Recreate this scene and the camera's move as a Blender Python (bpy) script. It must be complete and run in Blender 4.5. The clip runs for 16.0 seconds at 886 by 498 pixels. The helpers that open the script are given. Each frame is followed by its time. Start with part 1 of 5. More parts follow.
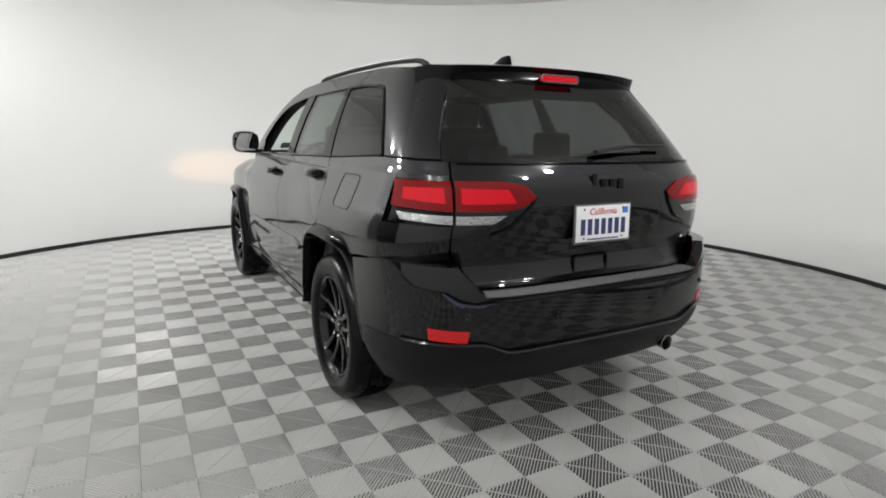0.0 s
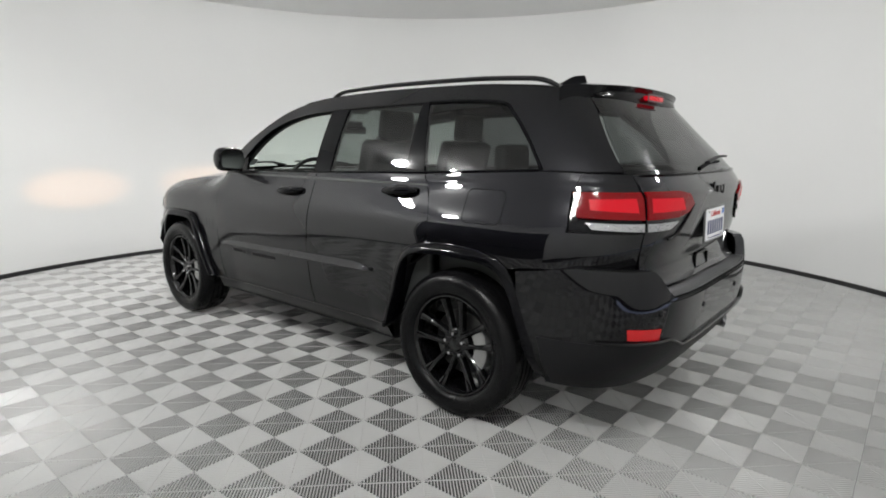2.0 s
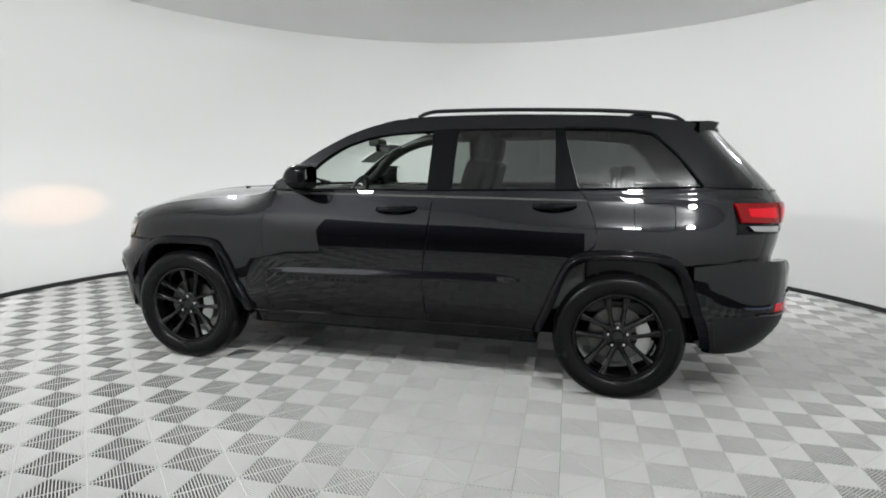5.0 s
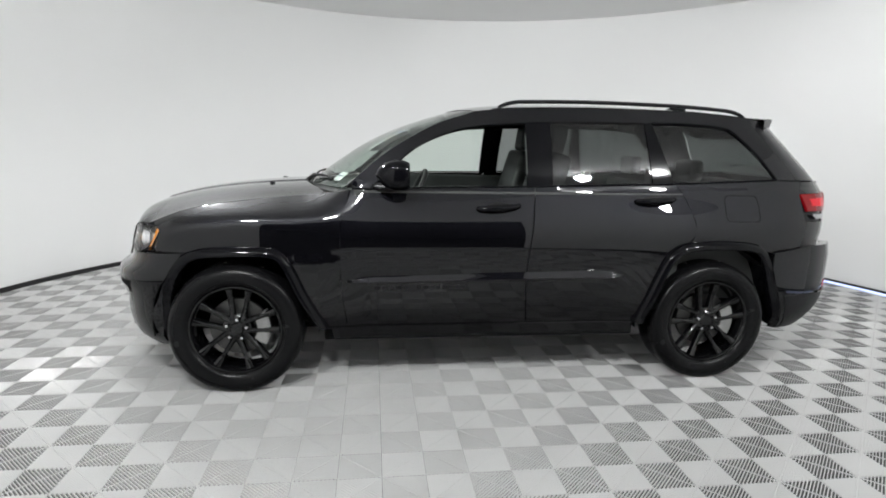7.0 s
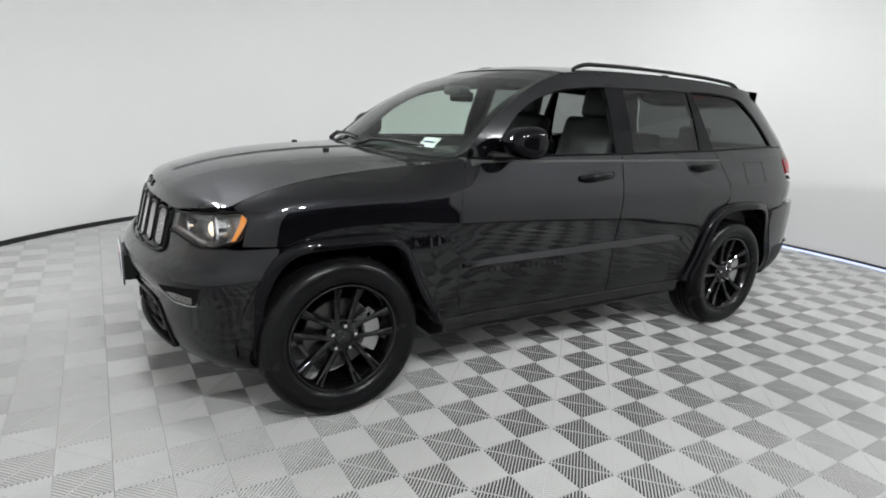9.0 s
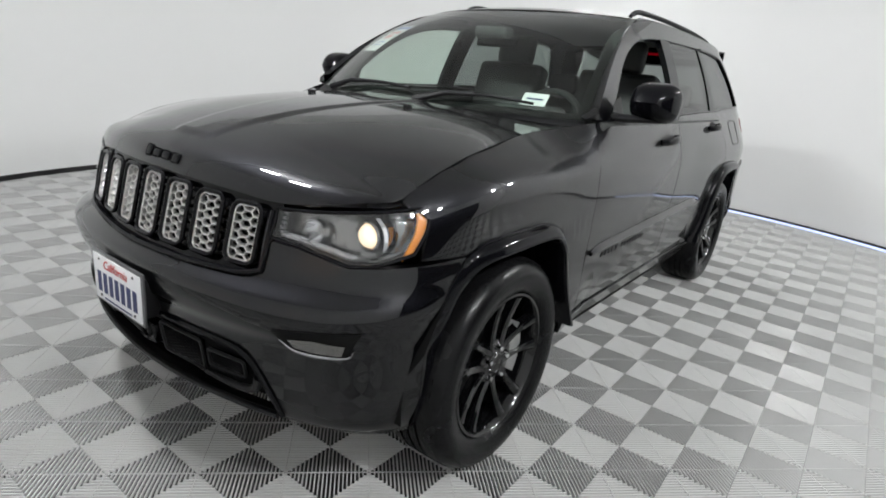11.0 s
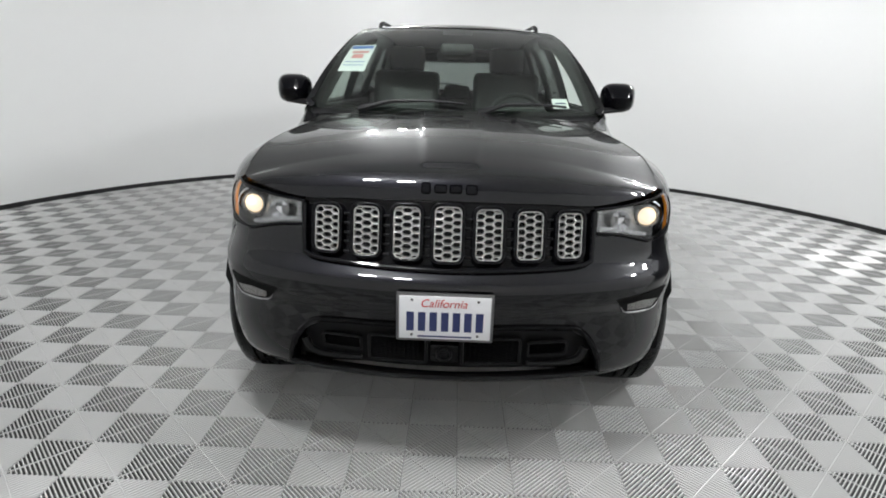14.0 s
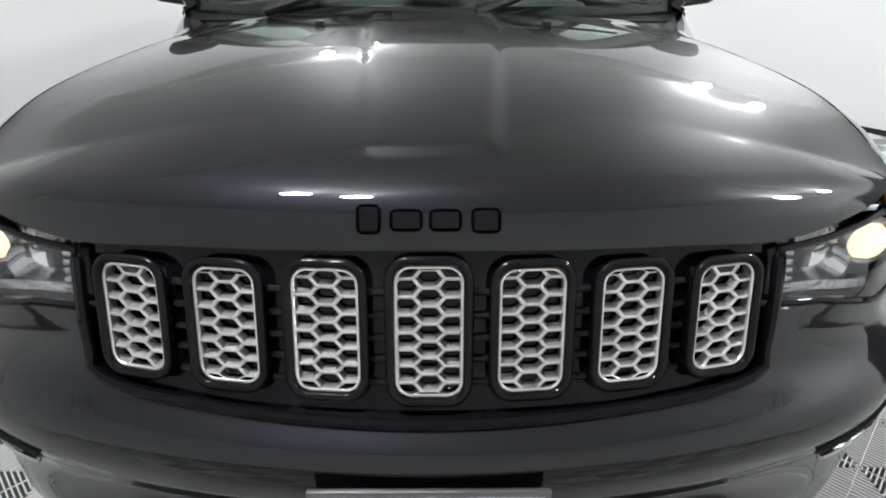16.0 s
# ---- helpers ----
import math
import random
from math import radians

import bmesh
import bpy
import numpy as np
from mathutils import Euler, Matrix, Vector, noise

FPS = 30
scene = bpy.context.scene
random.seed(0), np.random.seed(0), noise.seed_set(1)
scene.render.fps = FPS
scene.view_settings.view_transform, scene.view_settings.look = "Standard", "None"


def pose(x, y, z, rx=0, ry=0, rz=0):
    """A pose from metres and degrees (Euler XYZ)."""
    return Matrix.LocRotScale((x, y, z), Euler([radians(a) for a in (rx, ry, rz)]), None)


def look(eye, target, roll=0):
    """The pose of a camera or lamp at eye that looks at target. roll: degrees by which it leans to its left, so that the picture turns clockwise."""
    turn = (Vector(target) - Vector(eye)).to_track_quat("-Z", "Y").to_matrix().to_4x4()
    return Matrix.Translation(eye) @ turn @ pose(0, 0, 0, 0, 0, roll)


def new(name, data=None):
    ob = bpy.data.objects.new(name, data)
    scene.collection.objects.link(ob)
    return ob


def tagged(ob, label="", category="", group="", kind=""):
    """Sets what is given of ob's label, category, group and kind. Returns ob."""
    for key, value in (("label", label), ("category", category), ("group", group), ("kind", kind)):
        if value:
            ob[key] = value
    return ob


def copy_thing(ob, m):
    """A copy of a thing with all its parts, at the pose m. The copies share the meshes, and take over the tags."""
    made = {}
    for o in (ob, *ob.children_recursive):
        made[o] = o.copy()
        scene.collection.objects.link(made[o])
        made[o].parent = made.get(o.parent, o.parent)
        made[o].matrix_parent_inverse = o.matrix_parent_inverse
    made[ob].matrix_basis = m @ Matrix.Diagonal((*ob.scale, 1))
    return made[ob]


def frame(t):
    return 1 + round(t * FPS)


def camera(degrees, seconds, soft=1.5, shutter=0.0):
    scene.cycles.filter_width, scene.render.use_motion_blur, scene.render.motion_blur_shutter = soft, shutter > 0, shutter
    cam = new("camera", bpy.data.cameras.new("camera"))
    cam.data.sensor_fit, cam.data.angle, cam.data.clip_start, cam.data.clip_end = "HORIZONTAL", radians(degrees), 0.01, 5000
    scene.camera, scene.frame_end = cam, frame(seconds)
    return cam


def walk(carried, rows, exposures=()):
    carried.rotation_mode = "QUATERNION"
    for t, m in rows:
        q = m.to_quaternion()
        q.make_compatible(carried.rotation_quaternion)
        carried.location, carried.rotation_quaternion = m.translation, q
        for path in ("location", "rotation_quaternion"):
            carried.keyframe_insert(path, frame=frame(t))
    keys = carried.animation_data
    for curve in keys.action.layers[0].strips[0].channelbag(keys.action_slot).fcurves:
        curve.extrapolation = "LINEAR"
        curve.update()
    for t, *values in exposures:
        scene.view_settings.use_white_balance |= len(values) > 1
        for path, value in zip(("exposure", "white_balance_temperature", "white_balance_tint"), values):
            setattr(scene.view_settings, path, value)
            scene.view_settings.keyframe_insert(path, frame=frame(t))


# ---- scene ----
# ---- camera ----
cam = camera(76.0, 16.0, soft=1.8)
PATH = [
    (0, (-4.201, 1.808, 1.373), (-2.488, 0.855, 0.975), 0.9),
    (0.5, (-3.96, 2.132, 1.389), (-2.337, 1.031, 0.999), 0.7),
    (1, (-3.731, 2.486, 1.395), (-2.233, 1.21, 1.038), 1.1),
    (1.5, (-3.464, 2.79, 1.377), (-2.082, 1.387, 1.026), 0.6),
    (2, (-3.196, 3.074, 1.382), (-1.929, 1.568, 1.025), 0.2),
    (2.5, (-2.918, 3.371, 1.395), (-1.759, 1.79, 0.997), 0.4),
    (3, (-2.597, 3.628, 1.409), (-1.538, 1.975, 1.025), 0.7),
    (5.5, (-0.657, 4.375, 1.369), (-0.429, 2.41, 1.07), 0.6),
    (6, (-0.197, 4.345, 1.443), (-0.136, 2.374, 1.107), 0.3),
    (6.5, (0.187, 4.32, 1.455), (0.107, 2.351, 1.11), 0.6),
    (7, (0.691, 4.164, 1.474), (0.436, 2.215, 1.103), 1.2),
    (7.5, (1.171, 3.984, 1.48), (0.702, 2.074, 1.118), 1.4),
    (8, (1.594, 3.745, 1.435), (0.913, 1.908, 1.035), 1.5),
    (8.5, (1.987, 3.467, 1.46), (1.157, 1.701, 1.018), 2.2),
    (9, (2.383, 3.195, 1.441), (1.356, 1.549, 0.953), 3.1),
    (11.5, (3.228, 1.344, 1.333), (1.54, 0.444, 0.749), 5.0),
    (12, (3.493, 0.951, 1.361), (1.665, 0.33, 0.835), 2.8),
    (12.5, (3.717, 0.532, 1.375), (1.812, 0.177, 0.879), 1.0),
    (13, (3.96, 0.196, 1.357), (2.033, 0.063, 0.84), 0.5),
    (13.5, (4.07, 0.041, 1.37), (2.144, 0.005, 0.835), 1.1),
    (14, (4.049, 0.006, 1.356), (2.132, -0.019, 0.787), 1.7),
    (14.5, (3.801, 0.031, 1.339), (1.905, -0.003, 0.702), 1.6),
    (15, (3.505, 0.055, 1.337), (1.636, 0.077, 0.623), 1.4),
    (15.5, (3.144, 0.017, 1.334), (1.301, 0.111, 0.562), 1.2),
    (16, (2.837, 0.006, 1.294), (1.035, 0.032, 0.428), 0.2),
]
EXPOSURES = [(0.0, -0.12, 6760, 10), (3.0, -0.03, 6640, 10), (5.5, 0.08, 6560, 10), (9.0, 0.03, 6510, 10), (11.5, 0.0, 6520, 10),
             (14.0, 0.0, 6510, 10), (15.0, 0.10, 6480, 10), (16.0, 0.22, 6380, 10)]
walk(cam, [(t, look(eye, target, roll)) for t, eye, target, roll in PATH], EXPOSURES)

# ---- world and light ----
world = bpy.data.worlds.new("world")
scene.world = world
world.use_nodes = True
world.node_tree.nodes["Background"].inputs[0].default_value = (0.5, 0.55, 0.6, 1)
world.node_tree.nodes["Background"].inputs[1].default_value = 0.02
scene.view_settings.exposure = 0.0
LAMP_POWER = 350.0      # glow of the ceiling lamps downwards
SIDE_GLOW_POWER = 14.0      # glow added to their sides, only to brighten the ceiling
HEAD_POWER = 50.0     # each headlamp's beam, watts

# ---- materials ----
def mat(name, color, rough=0.5, metal=0.0, coat=0.0, bump=0.0, bump_scale=60.0, vary=0.0, vary_scale=3.0,
        emit=None, emit_strength=0.0, spec=0.5, coat_rough=0.03, coat_ior=1.5):
    m = bpy.data.materials.new(name)
    m.use_nodes = True
    nt = m.node_tree
    b = nt.nodes["Principled BSDF"]
    b.inputs["Base Color"].default_value = (*color, 1)
    b.inputs["Roughness"].default_value = rough
    b.inputs["Metallic"].default_value = metal
    b.inputs["Coat Weight"].default_value = coat
    b.inputs["Coat Roughness"].default_value = coat_rough
    b.inputs["Specular IOR Level"].default_value = spec
    b.inputs["Coat IOR"].default_value = coat_ior
    tc = nt.nodes.new("ShaderNodeTexCoord")
    if vary > 0:
        n = nt.nodes.new("ShaderNodeTexNoise")
        n.inputs["Scale"].default_value = vary_scale
        n.inputs["Detail"].default_value = 6
        nt.links.new(tc.outputs["Object"], n.inputs["Vector"])
        r = nt.nodes.new("ShaderNodeMapRange")
        r.inputs["To Min"].default_value, r.inputs["To Max"].default_value = 1 - vary, 1 + vary
        nt.links.new(n.outputs["Fac"], r.inputs["Value"])
        x = nt.nodes.new("ShaderNodeMix")
        x.data_type, x.blend_type = "RGBA", "MULTIPLY"
        x.inputs["Factor"].default_value = 1
        x.inputs["A"].default_value = (*color, 1)
        nt.links.new(r.outputs["Result"], x.inputs["B"])
        nt.links.new(x.outputs["Result"], b.inputs["Base Color"])
        r2 = nt.nodes.new("ShaderNodeMapRange")
        r2.inputs["To Min"].default_value, r2.inputs["To Max"].default_value = rough * (1 - vary), min(1, rough * (1 + vary))
        nt.links.new(n.outputs["Fac"], r2.inputs["Value"])
        nt.links.new(r2.outputs["Result"], b.inputs["Roughness"])
    if bump > 0:
        n2 = nt.nodes.new("ShaderNodeTexNoise")
        n2.inputs["Scale"].default_value = bump_scale
        n2.inputs["Detail"].default_value = 4
        nt.links.new(tc.outputs["Object"], n2.inputs["Vector"])
        bp = nt.nodes.new("ShaderNodeBump")
        bp.inputs["Strength"].default_value = bump
        bp.inputs["Distance"].default_value = 0.01
        nt.links.new(n2.outputs["Fac"], bp.inputs["Height"])
        nt.links.new(bp.outputs["Normal"], b.inputs["Normal"])
    if emit:
        b.inputs["Emission Color"].default_value = (*emit, 1)
        b.inputs["Emission Strength"].default_value = emit_strength
    return m


def glass(name, tint, gloss_rough=0.0, ior=1.5):
    m = bpy.data.materials.new(name)
    m.use_nodes = True
    nt = m.node_tree
    nt.nodes.clear()
    out = nt.nodes.new("ShaderNodeOutputMaterial")
    mix = nt.nodes.new("ShaderNodeMixShader")
    # gloss by Schlick's law, alike from inside and outside
    lw = nt.nodes.new("ShaderNodeLayerWeight")
    lw.inputs["Blend"].default_value = 0.5
    pw = nt.nodes.new("ShaderNodeMath")
    pw.operation = "POWER"
    pw.inputs[1].default_value = 5.0
    nt.links.new(lw.outputs["Facing"], pw.inputs[0])
    f0 = ((ior - 1) / (ior + 1)) ** 2
    fr = nt.nodes.new("ShaderNodeMath")
    fr.operation = "MULTIPLY_ADD"
    fr.inputs[1].default_value, fr.inputs[2].default_value = 1 - f0, f0 * 1.6
    nt.links.new(pw.outputs[0], fr.inputs[0])
    tr = nt.nodes.new("ShaderNodeBsdfTransparent")
    tr.inputs["Color"].default_value = (*tint, 1)
    gl = nt.nodes.new("ShaderNodeBsdfGlossy")
    gl.inputs["Roughness"].default_value = gloss_rough
    nt.links.new(fr.outputs[0], mix.inputs[0])
    nt.links.new(tr.outputs[0], mix.inputs[1])
    nt.links.new(gl.outputs[0], mix.inputs[2])
    nt.links.new(mix.outputs[0], out.inputs["Surface"])
    return m


M_WALL = mat("white_wall_paint", (0.87, 0.87, 0.865), 0.55, vary=0.02, vary_scale=0.7, bump=0.02, bump_scale=40)
M_CEIL = mat("pale_ceiling_paint", (0.92, 0.92, 0.92), 0.8, vary=0.03, vary_scale=0.8)
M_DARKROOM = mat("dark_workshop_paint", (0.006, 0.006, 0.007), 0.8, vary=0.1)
M_BASE = mat("black_rubber_baseboard", (0.012, 0.012, 0.013), 0.45, vary=0.2, vary_scale=8)
M_UNDER = mat("dark_grey_underlay", (0.03, 0.03, 0.03), 0.7, vary=0.2, vary_scale=5)
M_TILE = mat("grey_ribbed_plastic", (0.56, 0.56, 0.553), 0.26, vary=0.07, vary_scale=2.5, spec=0.8)
M_LAMP = mat("lamp_diffuser", (0.9, 0.9, 0.9), 0.5, emit=(0.97, 0.995, 1.0), emit_strength=LAMP_POWER)
M_SIDE_GLOW = mat("added_lamp_side_glow", (0.9, 0.9, 0.9), 0.5, emit=(0.97, 0.995, 1.0), emit_strength=SIDE_GLOW_POWER)
M_WHITE_METAL = mat("white_enamel", (0.75, 0.75, 0.74), 0.4, vary=0.02)
M_STRIP = mat("blue_light_strip", (0.6, 0.7, 0.9), 0.4, emit=(0.55, 0.64, 1.0), emit_strength=1.1)
M_PAINT = mat("black_car_paint", (0.0060, 0.0060, 0.0080), 0.46, metal=1.0, coat=1.0, coat_ior=1.47, vary=0.05, vary_scale=500, coat_rough=0.012)
M_GLOSS = mat("gloss_black_plastic", (0.003, 0.003, 0.004), 0.07, spec=0.17, coat=0.0, vary=0.05, vary_scale=20)
M_JET = mat("jet_black_plastic", (0.002, 0.002, 0.0022), 0.12, spec=0.07, vary=0.05, vary_scale=20)
M_TRIM = mat("matt_black_plastic", (0.009, 0.009, 0.010), 0.45, spec=0.2, bump=0.15, bump_scale=500, vary=0.1, vary_scale=15)
M_STEP = mat("grey_black_step_pad", (0.09, 0.09, 0.095), 0.42, bump=0.1, bump_scale=400, vary=0.1)
M_RUBBER = mat("tyre_rubber", (0.005, 0.005, 0.0055), 0.26, spec=0.16, bump=0.06, bump_scale=250, vary=0.2, vary_scale=6)
M_RIM = mat("gloss_black_alloy", (0.003, 0.003, 0.0035), 0.10, spec=0.35, coat=0.25, vary=0.1, vary_scale=12)
M_STEEL = mat("brake_steel", (0.10, 0.10, 0.098), 0.35, metal=1.0, vary=0.2, vary_scale=25)
M_CAST = mat("cast_caliper", (0.28, 0.28, 0.275), 0.55, metal=0.6, vary=0.2, vary_scale=20)
M_CHROME = mat("chrome", (0.75, 0.75, 0.76), 0.08, metal=1.0)
M_SATIN = mat("satin_silver_mesh", (0.62, 0.61, 0.60), 0.28, metal=0.9, vary=0.06, vary_scale=30)
M_WELL = mat("wheel_well_liner", (0.005, 0.005, 0.005), 0.8, spec=0.1, bump=0.2, bump_scale=90, vary=0.2)
M_CABIN = mat("black_leather", (0.012, 0.0125, 0.013), 0.5, bump=0.15, bump_scale=160, vary=0.15, vary_scale=10)
M_CABIN_TRIM = mat("dark_cabin_trim", (0.032, 0.034, 0.033), 0.6, bump=0.1, bump_scale=220, vary=0.1)
M_HEADLINER = mat("grey_headliner", (0.36, 0.36, 0.355), 0.9, bump=0.1, bump_scale=300, vary=0.05)
M_GLASS = glass("green_tinted_glass", (0.76, 0.84, 0.79))
M_TINT = glass("dark_privacy_glass", (0.27, 0.29, 0.285))
M_LENS = glass("clear_lamp_lens", (0.93, 0.94, 0.95))
M_RED = mat("red_lamp_lens", (0.10, 0.001, 0.002), 0.10, coat=0.35, spec=0.1, bump=0.10, bump_scale=30, emit=(1.0, 0.006, 0.02), emit_strength=0.085, vary=0.1, vary_scale=30)
M_REDLIT = mat("red_lit_guide", (0.2, 0.002, 0.003), 0.2, coat=0.3, spec=0.1, emit=(1.0, 0.006, 0.03), emit_strength=0.42)
# a reflector, no lamp: its faint red glow stands in for returned light
M_REDREF_GLOW = mat("self_lit_red_reflector", (0.40, 0.006, 0.008), 0.15, coat=0.3, emit=(1.0, 0.008, 0.012), emit_strength=0.10)
M_AMBER = mat("amber_reflector", (0.75, 0.24, 0.01), 0.18, coat=0.8, vary=0.08, vary_scale=60)
M_CLEARREF = mat("clear_reverse_lens", (0.45, 0.45, 0.46), 0.14, metal=0.9, coat=1.0, bump=0.9, bump_scale=70)
M_BULB = mat("lit_projector_lens", (0.9, 0.85, 0.75), 0.1, emit=(1.0, 0.78, 0.52), emit_strength=1.05)
M_LAMPBOWL = mat("chrome_bowl", (0.27, 0.265, 0.26), 0.08, metal=1.0, bump=0.5, bump_scale=40, vary=0.15, vary_scale=35)
M_FOGTRIM = mat("satin_chrome_trim", (0.34, 0.34, 0.35), 0.16, metal=1.0, vary=0.1, vary_scale=20)
M_HOLDER = mat("grey_metal_plate_frame", (0.16, 0.16, 0.165), 0.3, metal=0.9, vary=0.1, vary_scale=20)
M_PLATE = mat("white_plate_enamel", (0.80, 0.80, 0.82), 0.35, vary=0.03, vary_scale=20)
M_NAVY = mat("navy_ink", (0.02, 0.03, 0.12), 0.5)
M_PINKINK = mat("faded_red_ink", (0.75, 0.30, 0.30), 0.6)
M_REDINK = mat("red_ink", (0.55, 0.03, 0.03), 0.5)
M_BLUEINK = mat("blue_ink", (0.04, 0.15, 0.50), 0.5)
M_PAPER = mat("white_paper", (0.80, 0.80, 0.80), 0.7, vary=0.03, vary_scale=15)
M_MIRROR = mat("mirror_glass", (0.85, 0.86, 0.87), 0.01, metal=1.0)
M_SEALANT = mat("black_rubber_seal", (0.006, 0.006, 0.006), 0.5, spec=0.15, vary=0.1)

# ---- helpers for parts ----
def link(name, bm, material, parent=None, label="", smooth=True, angle=35):
    me = bpy.data.meshes.new(name)
    bmesh.ops.recalc_face_normals(bm, faces=bm.faces[:])
    bm.to_mesh(me)
    bm.free()
    if smooth:
        me.polygons.foreach_set("use_smooth", [True] * len(me.polygons))
        me.set_sharp_from_angle(angle=radians(angle))
    me.materials.append(material)
    ob = new(name, me)
    if parent is not None:
        ob.parent = parent
    if label:
        ob["label"] = label
    return ob


def part(name, bm, material, parent, label="", smooth=True, angle=35):
    return link(name, bm, material, parent, label, smooth, angle)


def box(bm, x0, x1, y0, y1, z0, z1, bevel=0.0, m=None, seg=2):
    r = bmesh.ops.create_cube(bm, size=1.0)
    vs = r["verts"]
    for v in vs:
        v.co = Vector(((x0 + x1) / 2 + v.co.x * (x1 - x0), (y0 + y1) / 2 + v.co.y * (y1 - y0), (z0 + z1) / 2 + v.co.z * (z1 - z0)))
    if bevel > 0:
        es = list({e for v in vs for e in v.link_edges})
        vs = bmesh.ops.bevel(bm, geom=es, offset=bevel, segments=seg, affect="EDGES", profile=0.6)["verts"]
        fs = set()
    if m is not None:
        for v in set(vs):
            v.co = m @ v.co
    return bm


def lathe(bm, prof, n=40, axis="y", m=None):
    """Revolves (radius, along) pairs round an axis."""
    rings = []
    for r, a in prof:
        ring = []
        for k in range(n):
            c, s = math.cos(2 * math.pi * k / n), math.sin(2 * math.pi * k / n)
            p = {"y": (r * c, a, r * s), "x": (a, r * c, r * s), "z": (r * c, r * s, a)}[axis]
            p = Vector(p)
            ring.append(bm.verts.new(m @ p if m is not None else p))
        rings.append(ring)
    for a, b in zip(rings, rings[1:]):
        for k in range(n):
            bm.faces.new((a[k], a[(k + 1) % n], b[(k + 1) % n], b[k]))
    return rings


def tube(bm, pts, r, n=8, closed=False, flat=1.0, caps=True):
    """A round bar along points; flat squeezes it in its second direction."""
    pts = [Vector(p) for p in pts]
    rings, up = [], None
    count = len(pts)
    for i, p in enumerate(pts):
        a = pts[(i - 1) % count] if (closed or i > 0) else pts[i]
        b = pts[(i + 1) % count] if (closed or i < count - 1) else pts[i]
        d = (b - a).normalized()
        if up is None:
            up = Vector((0, 0, 1)) if abs(d.z) < 0.9 else Vector((1, 0, 0))
        side = d.cross(up).normalized()
        up = side.cross(d).normalized()
        rr = r[i] if isinstance(r, (list, tuple)) else r
        rings.append([bm.verts.new(p + side * (rr * math.cos(2 * math.pi * k / n)) + up * (rr * flat * math.sin(2 * math.pi * k / n))) for k in range(n)])
    pairs = list(zip(rings, rings[1:])) + ([(rings[-1], rings[0])] if closed else [])
    for a, b in pairs:
        for k in range(n):
            bm.faces.new((a[k], a[(k + 1) % n], b[(k + 1) % n], b[k]))
    if caps and not closed:
        bm.faces.new(rings[0]), bm.faces.new(rings[-1])
    return bm


def lerp_table(table, v):
    xs, ys = zip(*table)
    return float(np.interp(v, xs, ys))


def smooth_table(table):
    """A smooth function through (v, value) pairs, without overshoot."""
    xs = np.array([p[0] for p in table], float)
    ys = np.array([p[1] for p in table], float)
    h, d = np.diff(xs), np.diff(ys) / np.diff(xs)
    m = np.zeros(len(xs))
    m[0], m[-1] = d[0], d[-1]
    for i in range(1, len(xs) - 1):
        if d[i - 1] * d[i] > 0:
            w1, w2 = 2 * h[i] + h[i - 1], h[i] + 2 * h[i - 1]
            m[i] = (w1 + w2) / (w1 / d[i - 1] + w2 / d[i])

    def f(v):
        v = min(max(v, xs[0]), xs[-1])
        i = min(int(np.searchsorted(xs, v, "right")) - 1, len(xs) - 2)
        t = (v - xs[i]) / h[i]
        return float((1 + 2 * t) * (1 - t) ** 2 * ys[i] + t * (1 - t) ** 2 * h[i] * m[i] + t * t * (3 - 2 * t) * ys[i + 1] + t * t * (t - 1) * h[i] * m[i + 1])
    return f


def resample(pts, n, smooth=True):
    p = np.array(pts, float)
    if len(p) == 2 or not smooth:
        d = np.r_[0, np.cumsum(np.linalg.norm(np.diff(p, axis=0), axis=1))]
        s = np.linspace(0, d[-1], n)
        return np.stack([np.interp(s, d, p[:, k]) for k in range(p.shape[1])], 1)
    q = np.vstack([2 * p[0] - p[1], p, 2 * p[-1] - p[-2]])
    fine = []
    for i in range(1, len(q) - 2):
        for t in np.linspace(0, 1, 12, endpoint=False):
            a, b, c, d = q[i - 1], q[i], q[i + 1], q[i + 2]
            fine.append(0.5 * (2 * b + (c - a) * t + (2 * a - 5 * b + 4 * c - d) * t * t + (3 * b - a - 3 * c + d) * t ** 3))
    fine.append(q[-2])
    return resample(fine, n, smooth=False)


def coons(bottom, right, top, left, nu, nv, smooth=True):
    """A grid of parameter pairs between four edges. bottom and top run left to right, left and right run upwards."""
    b, t = resample(bottom, nu, smooth), resample(top, nu, smooth)
    l, r = resample(left, nv, smooth), resample(right, nv, smooth)
    g = np.zeros((nv, nu, 2))
    for j in range(nv):
        v = j / (nv - 1)
        for i in range(nu):
            u = i / (nu - 1)
            g[j, i] = ((1 - v) * b[i] + v * t[i] + (1 - u) * l[j] + u * r[j]
                       - ((1 - u) * (1 - v) * b[0] + u * (1 - v) * b[-1] + (1 - u) * v * t[0] + u * v * t[-1]))
    return g


